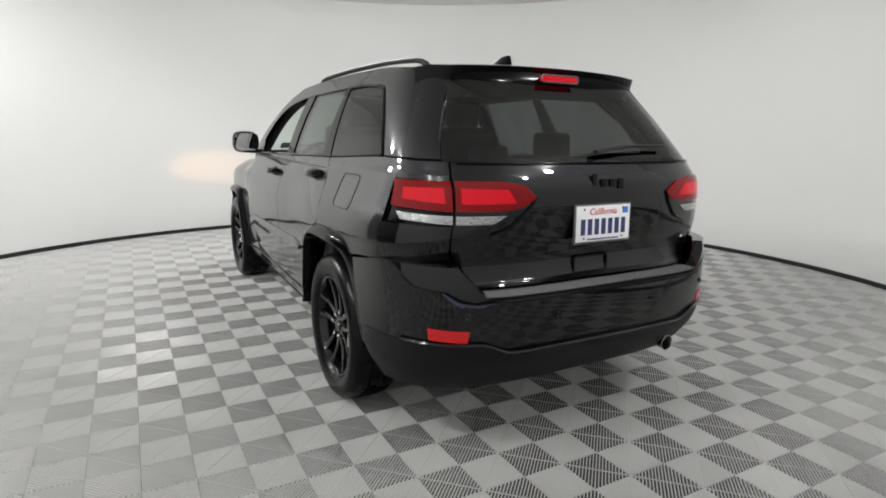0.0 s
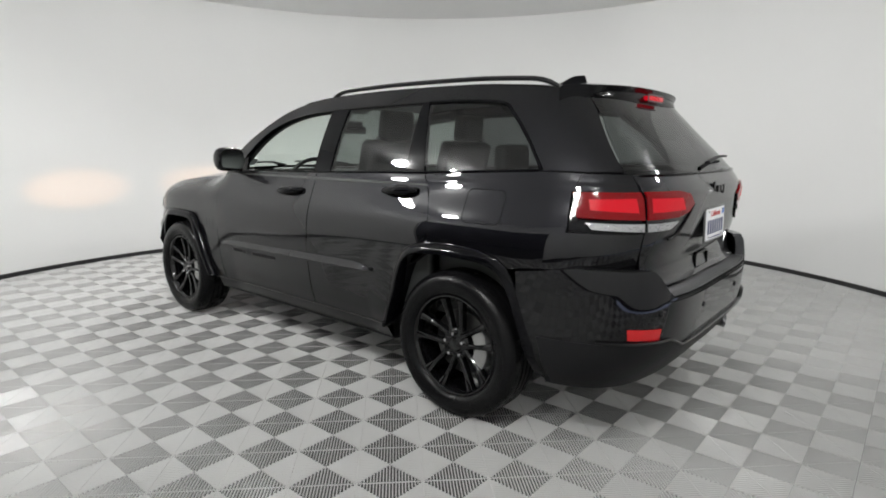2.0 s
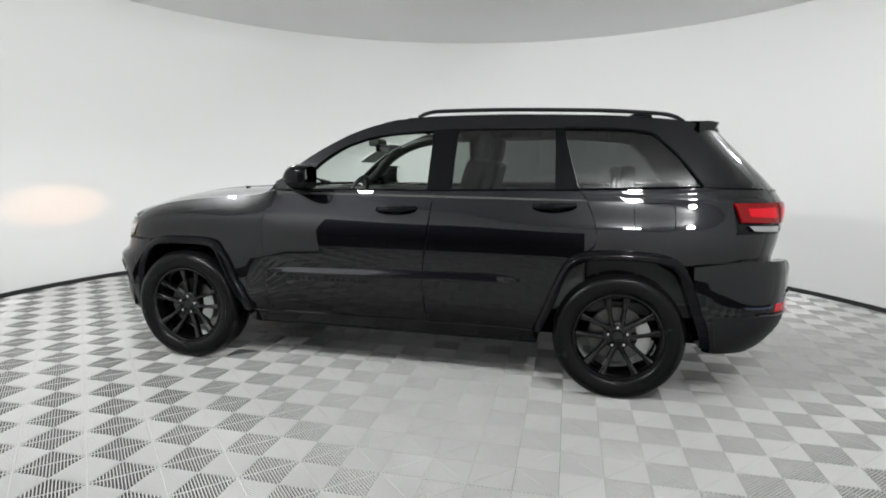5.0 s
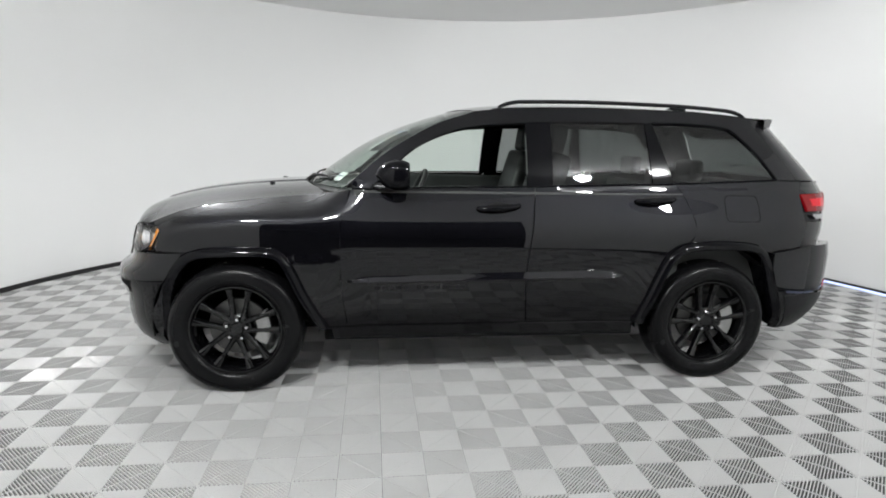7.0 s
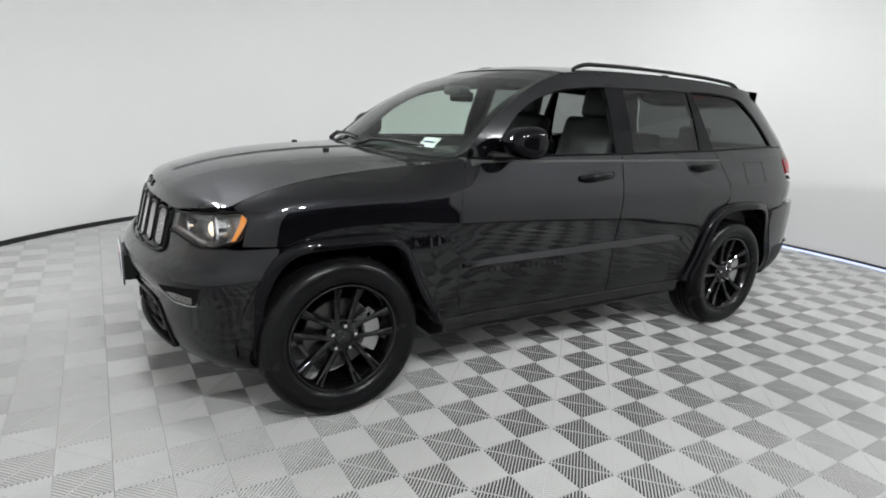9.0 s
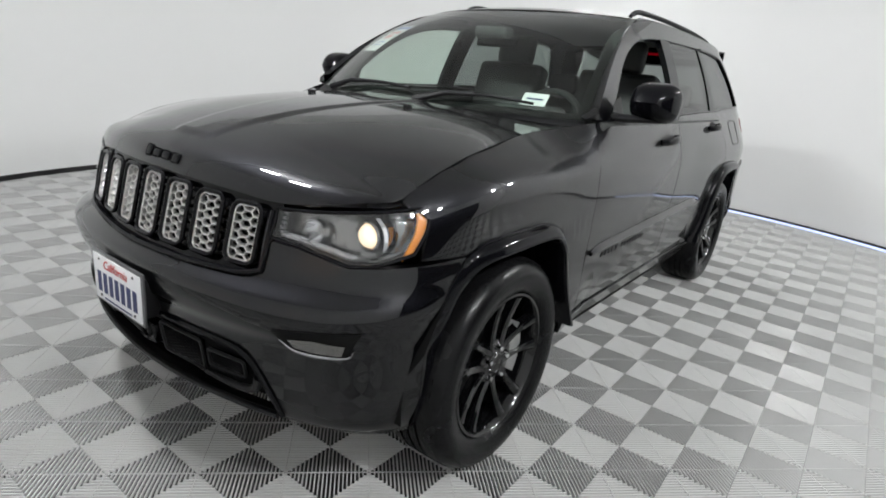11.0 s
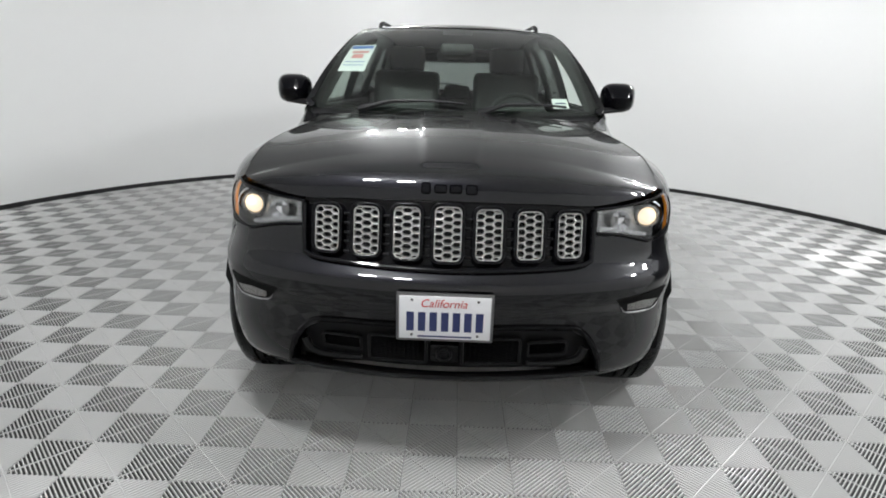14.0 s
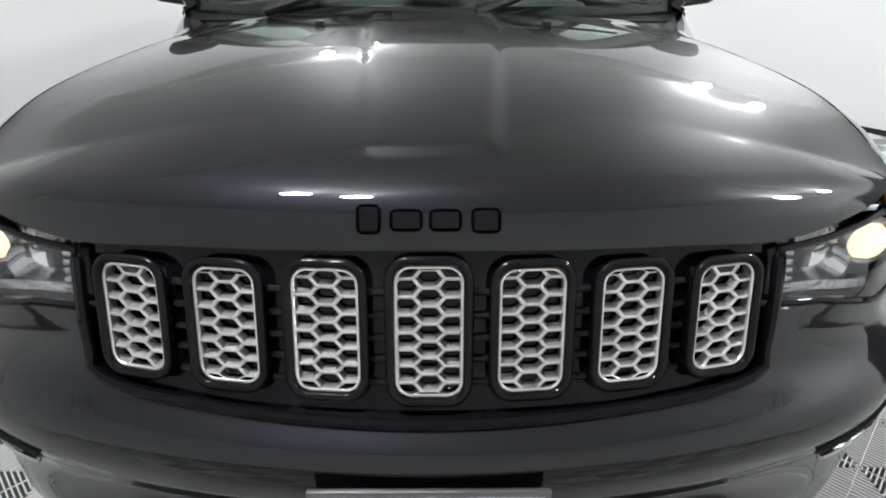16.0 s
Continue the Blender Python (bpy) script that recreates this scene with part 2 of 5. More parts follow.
def sheet(bm, grid, fn, side=1, lip=0.014, off=0.0):
    """Skins a grid through fn(a, b) -> point, with a lip turned inwards all round, so that it reads as a panel with an edge."""
    nv, nu = grid.shape[:2]
    P = [[Vector(fn(*grid[j, i])) for i in range(nu)] for j in range(nv)]
    N = [[None] * nu for _ in range(nv)]
    for j in range(nv):
        for i in range(nu):
            a, b = P[j][max(i - 1, 0)], P[j][min(i + 1, nu - 1)]
            c, d = P[max(j - 1, 0)][i], P[min(j + 1, nv - 1)][i]
            n = (b - a).cross(d - c)
            N[j][i] = n.normalized() if n.length > 1e-9 else Vector((0, 1, 0))
    mid = P[nv // 2][nu // 2]
    n = N[nv // 2][nu // 2]
    flip = -1 if n.dot(mid - Vector((mid.x * 0.55, 0, 0.75))) < 0 else 1
    V = [[bm.verts.new((p.x + q.x * flip * off, side * (p.y + q.y * flip * off), p.z + q.z * flip * off)) for p, q in zip(pr, nr)] for pr, nr in zip(P, N)]
    for j in range(nv - 1):
        for i in range(nu - 1):
            bm.faces.new((V[j][i], V[j][i + 1], V[j + 1][i + 1], V[j + 1][i]))
    if lip > 0:
        ring = [(0, i) for i in range(nu)] + [(j, nu - 1) for j in range(1, nv)] + [(nv - 1, i) for i in range(nu - 2, -1, -1)] + [(j, 0) for j in range(nv - 2, 0, -1)]
        low = []
        for j, i in ring:
            q = P[j][i] + N[j][i] * flip * (off - lip)
            low.append(bm.verts.new((q.x, side * q.y, q.z)))
        for k in range(len(ring)):
            k2 = (k + 1) % len(ring)
            bm.faces.new((V[ring[k][0]][ring[k][1]], V[ring[k2][0]][ring[k2][1]], low[k2], low[k]))
    return V


def empty(name, m=None):
    ob = new(name)
    ob.empty_display_size = 0.2
    if m is not None:
        ob.matrix_basis = m
    return ob


# ---- the round studio ----
ROOM_X, ROOM_Y, ROOM_RX, ROOM_RY, ROOM_H = -0.17, -0.02, 4.52, 4.62, 3.24
OPEN_A, OPEN_B, OPEN_H = radians(62), radians(103), 2.36   # the car doorway, by angle from the front


def wall_point(a, grow=0.0):
    return Vector((ROOM_X + (ROOM_RX + grow) * math.cos(a), ROOM_Y + (ROOM_RY + grow) * math.sin(a), 0))


def arc_wall(bm, a0, a1, z0, z1, inner, outer, n):
    rings = []
    for k in range(n + 1):
        a = a0 + (a1 - a0) * k / n
        p, q = wall_point(a, inner), wall_point(a, outer)
        rings.append([bm.verts.new((p.x, p.y, z0)), bm.verts.new((p.x, p.y, z1)), bm.verts.new((q.x, q.y, z1)), bm.verts.new((q.x, q.y, z0))])
    for a, b in zip(rings, rings[1:]):
        for k in range(4):
            bm.faces.new((a[k], a[(k + 1) % 4], b[(k + 1) % 4], b[k]))
    bm.faces.new(rings[0]), bm.faces.new(rings[-1])


bm = bmesh.new()
arc_wall(bm, OPEN_B, 2 * math.pi + OPEN_A, -0.02, ROOM_H + 0.1, 0, 0.14, 150)
tagged(link("wall_round", bm, M_WALL), "smooth white curved studio wall", "wall", kind="structure")
bm = bmesh.new()
arc_wall(bm, OPEN_A, OPEN_B, OPEN_H, ROOM_H + 0.1, 0, 0.14, 24)
tagged(link("wall_lintel", bm, M_WALL), "white curved wall above the car doorway", "wall", kind="structure")
bm = bmesh.new()
arc_wall(bm, OPEN_B, 2 * math.pi + OPEN_A, -0.01, 0.045, -0.018, -0.002, 150)
tagged(link("baseboard", bm, M_BASE), "thin black rubber baseboard along the curved wall", "baseboard", kind="structure")
bm = bmesh.new()
arc_wall(bm, radians(146), radians(200), 0.002, 0.022, -0.034, -0.0185, 40)
tagged(link("light_strip", bm, M_STRIP), "thin blue glowing strip along the foot of the wall", "light strip", kind="structure")
bm = bmesh.new()
disc = [[bm.verts.new((wall_point(2 * math.pi * k / 120, -0.004).x, wall_point(2 * math.pi * k / 120, -0.004).y, z)) for k in range(120)] for z in (ROOM_H, ROOM_H + 0.08)]
bm.faces.new(disc[0])
bm.faces.new(disc[1])
for k in range(120):
    bm.faces.new((disc[0][k], disc[0][(k + 1) % 120], disc[1][(k + 1) % 120], disc[1][k]))
tagged(link("ceiling", bm, M_CEIL), "flat pale painted studio ceiling", "ceiling", kind="structure")
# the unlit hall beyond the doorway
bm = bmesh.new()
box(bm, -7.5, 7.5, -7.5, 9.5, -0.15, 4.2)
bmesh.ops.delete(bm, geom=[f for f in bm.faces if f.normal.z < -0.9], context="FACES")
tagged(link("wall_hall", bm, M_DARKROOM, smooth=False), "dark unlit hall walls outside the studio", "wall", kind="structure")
bm = bmesh.new()
bmesh.ops.create_grid(bm, x_segments=2, y_segments=2, size=1.0)
for v in bm.verts:
    v.co = Vector((v.co.x * 7.5, 1.0 + v.co.y * 8.5, -0.0130))
ground = tagged(link("floor", bm, M_UNDER, smooth=False), "dark grey underlay under the ribbed plastic floor tiles", "floor", kind="structure")


# ---- ceiling lamps: floods turned a little towards the middle ----
def flood_pose(x, y, size=1.0):
    tilt = 56 if x < -1.5 else 42
    return pose(x, y, ROOM_H - 0.09) @ Matrix.Rotation(math.atan2(-y, -x), 4, "Z") @ Matrix.Rotation(radians(-tilt), 4, "Y") @ Matrix.Scale(size, 4)


def ceiling_lamp(x, y):
    thing = empty("ceiling_light", flood_pose(x, y))
    bm = bmesh.new()
    lathe(bm, [(0.0005, 0.046), (0.090, 0.046), (0.098, 0.040), (0.098, 0.034)], 32, "z")
    part("housing", bm, M_WHITE_METAL, thing)
    # added glowing band: a helper that sends light up to the ceiling
    bm = bmesh.new()
    lathe(bm, [(0.098, 0.034), (0.112, 0.022), (0.120, 0.004), (0.118, -0.018)], 32, "z")
    part("added_side_glow", bm, M_SIDE_GLOW, thing, "soft glow added to the lamp's side to brighten the ceiling")
    bm = bmesh.new()
    lathe(bm, [(0.118, -0.018), (0.095, -0.022), (0.05, -0.025), (0.0005, -0.026)], 32, "z")
    part("diffuser", bm, M_LAMP, thing, "glowing white diffuser")
    bm = bmesh.new()
    tube(bm, [(0, 0, 0.04), (0.03, 0, 0.07), (0.06, 0, 0.085)], 0.018, 10)
    part("bracket", bm, M_WHITE_METAL, thing)
    return tagged(thing, "round white ceiling flood lamp with an added side glow", "ceiling lamp", "lamps round the ceiling")


first_lamp = ceiling_lamp(2.4, -1.0)
for x, y, size in ((2.65, -0.58, 1.0), (2.15, 3.36, 1.0), (1.46, 3.74, 1.0), (-1.85, 3.62, 0.88), (-2.66, 3.25, 0.8), (-4.15, -0.84, 0.72), (-3.55, -1.3, 0.68)):
    copy_thing(first_lamp, flood_pose(x, y, size))

# ---- the car: its surfaces, x forwards, y to its left, z up ----
XA, XB, NR = 1.15, -1.40, 4.5
nose_n = smooth_table([(0.2, 9.0), (0.32, 9.0), (0.5, 8.4), (0.65, 8.0), (1.3, 8.0)])   # how square the nose is in plan
BOW = 0.26    # how far its middle stands forward of its corners
nose_x = smooth_table([(0.22, 2.060), (0.27, 2.140), (0.33, 2.210), (0.45, 2.240), (0.52, 2.245), (0.58, 2.256), (0.63, 2.280), (0.67, 2.288), (0.695, 2.286), (0.712, 2.277), (0.726, 2.258), (0.745, 2.230),
                       (0.77, 2.210), (0.85, 2.192), (0.93, 2.170), (0.96, 2.160), (1, 2.140), (1.03, 2.105), (1.06, 2.060), (1.3, 1.900)])
tail_x = smooth_table([(0.22, -2.17), (0.27, -2.24), (0.33, -2.34), (0.42, -2.41), (0.50, -2.455), (0.55, -2.465), (0.70, -2.475), (0.745, -2.465), (0.79, -2.375), (0.85, -2.366),
                       (0.95, -2.388), (1.0, -2.398), (1.12, -2.42), (1.17, -2.425), (1.21, -2.41), (1.25, -2.385), (1.30, -2.345), (1.45, -2.20), (1.60, -2.06), (1.70, -1.98)])
door_w = smooth_table([(0.22, 0.835), (0.30, 0.868), (0.38, 0.892), (0.46, 0.904), (0.54, 0.907), (0.62, 0.907), (0.70, 0.908), (0.80, 0.911), (0.88, 0.9135), (0.93, 0.913), (0.97, 0.909), (1.02, 0.899), (1.06, 0.887), (1.12, 0.868), (1.22, 0.836)])
fender_top = smooth_table([(0.70, 1.20), (0.80, 1.19), (1.0, 1.155), (1.3, 1.130), (1.6, 1.094), (1.75, 1.060), (1.85, 1.024), (1.91, 0.998), (2.1, 0.93)])
roof_edge = smooth_table([(-2.1, 1.62), (-1.95, 1.64), (-1.7, 1.67), (-1.3, 1.695), (-0.8, 1.70), (-0.3, 1.69), (0.0, 1.670), (0.2, 1.628), (0.38, 1.548), (0.6, 1.408), (0.84, 1.20)])


def side_w(x, z):
    if z > 1.22:
        d = z - 1.22
        return 0.832 - 0.30 * d - 0.325 * d * d
    w = door_w(z)
    # the haunch over the rear wheel
    k = min(1.0, max(0.0, (-0.50 - x) / 0.85))
    h = min(1.0, max(0.0, (1.20 - z) / 0.22)) * min(1.0, max(0.0, (z - 0.30) / 0.15))
    w += 0.022 * k * k * (3 - 2 * k) * h * h * (3 - 2 * h)
    # the doors tuck in below their widest line
    k = min(1.0, max(0.0, (0.98 - x) / 0.3)) * min(1.0, max(0.0, (x + 1.12) / 0.3))
    h = min(1.0, max(0.0, (0.78 - z) / 0.40))
    w -= 0.030 * k * h ** 1.4
    if x > 0.7:
        zt = fender_top(x)
        e = min(1.0, max(0.0, (x - 1.15) / 0.75))
        h, amp = 0.17 - 0.06 * e, 0.17 - 0.11 * e
        t = max(0.0, (z - (zt - h)) / h)
        f = max(min(w + 0.01, 0.905), 0.885) - amp * min(t, 1.15) ** 2.2
        k = min(1.0, (x - 0.7) / 0.4)
        k = k * k * (3 - 2 * k)
        w = w * (1 - k) + (f if z > 0.8 else w) * k
    return w


def nose_y(x, z, w):
    """Half the car's width where the front end reaches x."""
    tip, k = nose_x(z), nose_n(z)
    lo, hi = 0.0, w
    for _ in range(26):
        y = (lo + hi) / 2
        if XA + (tip - XA) * (1 - (y / w) ** k) ** (1 / k) - BOW * y * y > x:
            lo = y
        else:
            hi = y
    return (lo + hi) / 2


def body_y(x, z):
    w = side_w(min(x, 1.93), z)
    if x > XA - BOW * w * w:
        w = nose_y(x, z, w)
    elif x < XB:
        p = min(1.0, (XB - x) / (XB - tail_x(z)))
        w *= (1 - p ** NR) ** (1 / NR)
    return w


def side(x, z):
    return (x, body_y(x, z), z)


def nose(phi, z):
    """The front end by angle from straight ahead, in degrees."""
    c, s = math.cos(radians(phi)), math.sin(radians(phi))
    k = nose_n(z)
    r = (abs(c) ** k + abs(s) ** k) ** (-1 / k)
    y = side_w(1.9, min(z, 1.0)) * r * s
    return (XA + (nose_x(z) - XA) * r * c - BOW * y * y, y, z)


def tail(phi, z):
    c, s = math.cos(radians(phi)), math.sin(radians(phi))
    r = (abs(c) ** NR + abs(s) ** NR) ** (-1 / NR)
    return (XB + (tail_x(z) - XB) * r * c, side_w(XB, z) * r * s, z)


def tail_bumper(phi, z):
    """The rear bumper, whose shoulders stand out below the lamps."""
    c, s = math.cos(radians(phi)), math.sin(radians(phi))
    r = (abs(c) ** NR + abs(s) ** NR) ** (-1 / NR)
    back = tail_x(min(z, 0.70)) + 0.5 * max(0.0, z - 0.835)
    return (XB + (back - XB) * r * c, (side_w(XB, z) + 0.006) * r * s, z)


def nose_at_y(y, z):
    q = y / side_w(1.9, min(z, 1.0))
    k = nose_n(z)
    return math.degrees(math.atan2(q, (1 - abs(q) ** k) ** (1 / k)))


def nose_at_x(x, z):
    return nose_at_y(nose_y(x, z, side_w(1.9, min(z, 1.0))), z)


def tail_at_y(y, z):
    q = y / side_w(XB, z)
    return math.degrees(math.atan2(q, (1 - abs(q) ** NR) ** (1 / NR)))


def tail_at_x(x, z):
    p = min(0.9999, (XB - x) / (XB - tail_x(z)))
    return math.degrees(math.atan2((1 - p ** NR) ** (1 / NR), p))


car = empty("car", pose(0, 0.0095, 0, 0, 0, -0.33))
tagged(car, "black five-door sport utility car with black alloy wheels and lit headlamps", "car")

ARCH_F = [(0.93, 0.385), (1.04, 0.57), (1.12, 0.74), (1.18, 0.83), (1.27, 0.862), (1.5, 0.866), (1.66, 0.85), (1.75, 0.80), (1.82, 0.70), (1.865, 0.56), (1.865, 0.42), (1.84, 0.27)]
ARCH_R = [(-0.95, 0.385), (-1.02, 0.56), (-1.09, 0.74), (-1.15, 0.84), (-1.25, 0.89), (-1.45, 0.905), (-1.66, 0.893), (-1.77, 0.85), (-1.84, 0.74), (-1.90, 0.58), (-1.95, 0.43), (-1.97, 0.33)]
DOOR_F = [(0.82, 0.385), (0.855, 0.64), (0.855, 0.99), (0.80, 1.19)]
DOOR_M = [(-0.27, 0.385), (-0.252, 0.68), (-0.285, 1.03), (-0.30, 1.215)]
DOOR_R = [(-0.95, 0.385), (-1.02, 0.56), (-1.09, 0.74), (-1.15, 0.84), (-1.22, 0.88), (-1.295, 0.93), (-1.30, 1.02), (-1.255, 1.15), (-1.20, 1.24)]
GAP = 0.0035


def shift(pts, dx=0.0, dz=0.0):
    return [(x + dx, z + dz) for x, z in pts]


def two(name, make, material, label=""):
    """A part on each side of the car."""
    obs = []
    for s in (1, -1):
        bm = bmesh.new()
        make(bm, s)
        obs.append(part(name, bm, material, car, label))
    return obs


def fender(bm, s):
    bottom = [(0.825, 0.385)] + ARCH_F[:7] + [(1.72, 0.835), (1.885, 0.838)]
    b = resample(bottom, 56, False)
    sheet(bm, coons(list(b), [(1.885, 0.838), (1.86, 0.95), (1.91, 0.998)], [(0.80 + GAP, 1.19), (1.0, 1.155), (1.3, 1.130), (1.6, 1.094), (1.75, 1.060), (1.85, 1.024), (1.91, 0.998)], shift(DOOR_F, GAP), 56, 26, False), side, s)


two("front_fender", fender, M_PAINT)


def front_door(bm, s):
    sheet(bm, coons([(-0.27 + GAP, 0.385), (0.82 - GAP, 0.385)], shift(DOOR_F, -GAP), [(-0.30 + GAP, 1.215), (0.3, 1.205), (0.80 - GAP, 1.19)], shift(DOOR_M, GAP), 40, 30), side, s)


def rear_door(bm, s):
    sheet(bm, coons([(-0.95 + GAP, 0.385), (-0.27 - GAP, 0.385)], shift(DOOR_M, -GAP), [(-1.20 + GAP, 1.24), (-0.8, 1.232), (-0.30 - GAP, 1.215)], shift(DOOR_R, GAP), 34, 34), side, s)


front_doors = two("front_door", front_door, M_PAINT)
rear_doors = two("rear_door", rear_door, M_PAINT)


def quarter(bm, s):
    front = [(-1.27, 0.897), (-1.295, 0.93), (-1.30, 1.02), (-1.255, 1.15), (-1.20, 1.24)]
    bottom = [(-2.06, 0.862), (-1.86, 0.845), (-1.80, 0.83), (-1.77, 0.85), (-1.66, 0.893), (-1.45, 0.905), (-1.27, 0.897)]
    sheet(bm, coons(list(resample(bottom, 40, False)), shift(front, -GAP), [(-2.075, 1.268), (-1.85, 1.272), (-1.5, 1.257), (-1.20 - GAP, 1.24)], [(-2.06, 0.862), (-2.06, 1.05), (-2.045, 1.19), (-2.075, 1.268)], 40, 30, False), side, s)


two("rear_quarter", quarter, M_PAINT)


def rear_corner(z0, z1, x0, x1):
    def make(bm, s):
        a0, b0 = tail_at_x(x0, z0), tail_at_y(0.70, z0)
        a1, b1 = tail_at_x(x1, z1), tail_at_y(0.70 if z1 < 1.2 else 0.685, z1)
        sheet(bm, coons([(b0, z0), (a0, z0)], [(a0, z0), (a1, z1)], [(b1, z1), (a1, z1)], [(b0, z0), (b1, z1)], 16, 10), tail, s, lip=0.01)
    return make


two("rear_corner_panel", rear_corner(0.84, 1.02, -2.06, -2.06), M_PAINT)
two("lamp_top_panel", rear_corner(1.195, 1.266, -2.047, -2.075), M_PAINT)


def sill(bm, s):
    sheet(bm, coons([(-0.97, 0.30), (0.90, 0.30)], [(0.90, 0.30), (0.915, 0.381)], [(-0.945, 0.381), (0.915, 0.381)], [(-0.97, 0.30), (-0.945, 0.381)], 30, 6), side, s, lip=0.05)


two("sill", sill, M_PAINT)


def sill_edge(bm, s):
    tube(bm, [(x, s * (body_y(x, 0.378) + 0.004), 0.379) for x in np.linspace(-0.95, 0.94, 30)], 0.006, 8)


two("sill_edge", sill_edge, M_RIM, "gloss black edge along the sill")


def flare(arch):
    cx = 1.4575 if arch[0][0] > 0 else -1.4575

    def make(bm, s):
        path = resample(arch, 60)
        rows = []
        for x, z in path:
            d = Vector((cx - x, 0, 0.42 - z)).normalized()
            y = body_y(x, z)
            row = []
            fade = 1.0 if (x - cx) * cx < 0 else min(1.0, max(0.0, (0.40 - abs(x - cx)) / 0.26))
            lift = max(0.0, 0.902 - y) * min(1.0, max(0.0, (0.34 - abs(x - cx)) / 0.2 if (x - cx) * cx > 0 else 1.0))
            for o, k in ((-0.004, -0.004), (-0.002, 0.014 + 0.3 * lift), (0.008, 0.032 + 0.7 * lift), (0.030, 0.046 + lift), (0.046, 0.046 + lift), (0.052, 0.034 + lift), (0.052, -0.06), (0.058, -0.16)):
                row.append(bm.verts.new((x + d.x * o, s * (y + (k * fade if k > 0 else k)), z + d.z * o)))
            rows.append(row)
        for a, b in zip(rows, rows[1:]):
            for i in range(len(a) - 1):
                bm.faces.new((a[i], a[i + 1], b[i + 1], b[i]))
    return make


two("wheel_arch_flare", flare(ARCH_F), M_GLOSS, "gloss black wheel arch trim")
two("wheel_arch_flare", flare(ARCH_R), M_GLOSS, "gloss black wheel arch trim")


# greenhouse
def cant_rail(bm, s):
    bottom = [(0.68, 1.205), (0.59, 1.285), (0.44, 1.425), (0.26, 1.52), (0.04, 1.575), (-0.26, 1.60), (-0.42, 1.608), (-1.05, 1.618), (-1.35, 1.612), (-1.60, 1.588)]
    top = [(0.84, 1.20), (0.6, 1.40), (0.38, 1.535), (0.2, 1.615), (0.0, 1.662), (-0.3, 1.69), (-0.8, 1.70), (-1.3, 1.695), (-1.62, 1.677)]
    sheet(bm, coons(bottom, [(-1.60, 1.588), (-1.62, 1.677)], top, [(0.68, 1.205), (0.84, 1.20)], 60, 7), side, s, lip=0.03)


def d_pillar(bm, s):
    sheet(bm, coons([(-2.226, 1.274), (-1.89, 1.279)], [(-1.89, 1.279), (-1.76, 1.45), (-1.60, 1.588), (-1.625, 1.677)], [(-1.95, 1.64), (-1.625, 1.677)],
                    [(-2.226, 1.274), (-2.13, 1.40), (-2.025, 1.55), (-1.95, 1.64)], 26, 24), side, s, lip=0.02)


two("roof_side", cant_rail, M_PAINT)
two("rear_pillar", d_pillar, M_PAINT)


def pillars(x0, x1, x2, x3, z0, z1):
    def make(bm, s):
        sheet(bm, coons([(x0, z0), (x1, z0)], [(x1, z0), (x3, z1)], [(x2, z1), (x3, z1)], [(x0, z0), (x2, z1)], 6, 12), side, s, lip=0.03, off=-0.002)
    return make


two("door_pillar", pillars(-0.41, -0.255, -0.42, -0.262, 1.222, 1.605), M_GLOSS, "gloss black pillar trim")
two("door_pillar", pillars(-1.19, -1.05, -1.085, -1.035, 1.24, 1.615), M_GLOSS, "gloss black pillar trim")


def rear_window(bm, s):
    sheet(bm, coons([(-1.045, 1.238), (-0.415, 1.224)], [(-0.415, 1.224), (-0.424, 1.607)], [(-1.03, 1.616), (-0.424, 1.607)], [(-1.045, 1.238), (-1.06, 1.42), (-1.03, 1.616)], 12, 10), side, s, lip=0, off=-0.008)


def quarter_window(bm, s):
    sheet(bm, coons([(-1.875, 1.281), (-1.195, 1.243)], [(-1.195, 1.243), (-1.087, 1.614)], [(-1.60, 1.586), (-1.35, 1.611), (-1.087, 1.614)], [(-1.875, 1.281), (-1.75, 1.45), (-1.60, 1.586)], 14, 10), side, s, lip=0, off=-0.006)


two("rear_door_window", rear_window, M_TINT, "dark tinted side window")
two("quarter_window", quarter_window, M_TINT, "dark tinted fixed side window")
bm = bmesh.new()
sheet(bm, coons([(-0.25, 1.22), (0.67, 1.21)], [(0.67, 1.21), (0.59, 1.285), (0.44, 1.425), (0.26, 1.52), (0.2, 1.542)], [(-0.26, 1.598), (0.04, 1.573), (0.2, 1.542)], [(-0.25, 1.22), (-0.26, 1.598)], 14, 12), side, -1, lip=0, off=-0.008)
part("front_door_window", bm, M_GLASS, car, "clear green-tinted side window")


def belt_strip(bm, s):
    pts = [(0.79, 1.197), (0.3, 1.212), (-0.3, 1.223), (-0.8, 1.238), (-1.2, 1.248), (-1.6, 1.266), (-1.88, 1.279)]
    tube(bm, [(x, s * (body_y(x, z) + 0.002), z) for x, z in resample(pts, 30)], 0.009, 6, flat=0.7)


two("belt_molding", belt_strip, M_GLOSS, "gloss black strip below the windows")


def window_trim(bm, s):
    pts = [(-1.09, 1.618), (-1.35, 1.615), (-1.58, 1.594), (-1.66, 1.54), (-1.77, 1.43), (-1.885, 1.281)]
    tube(bm, [(x, s * (body_y(x, z) + 0.001), z) for x, z in resample(pts, 30)], 0.008, 6)


two("window_trim", window_trim, M_GLOSS)


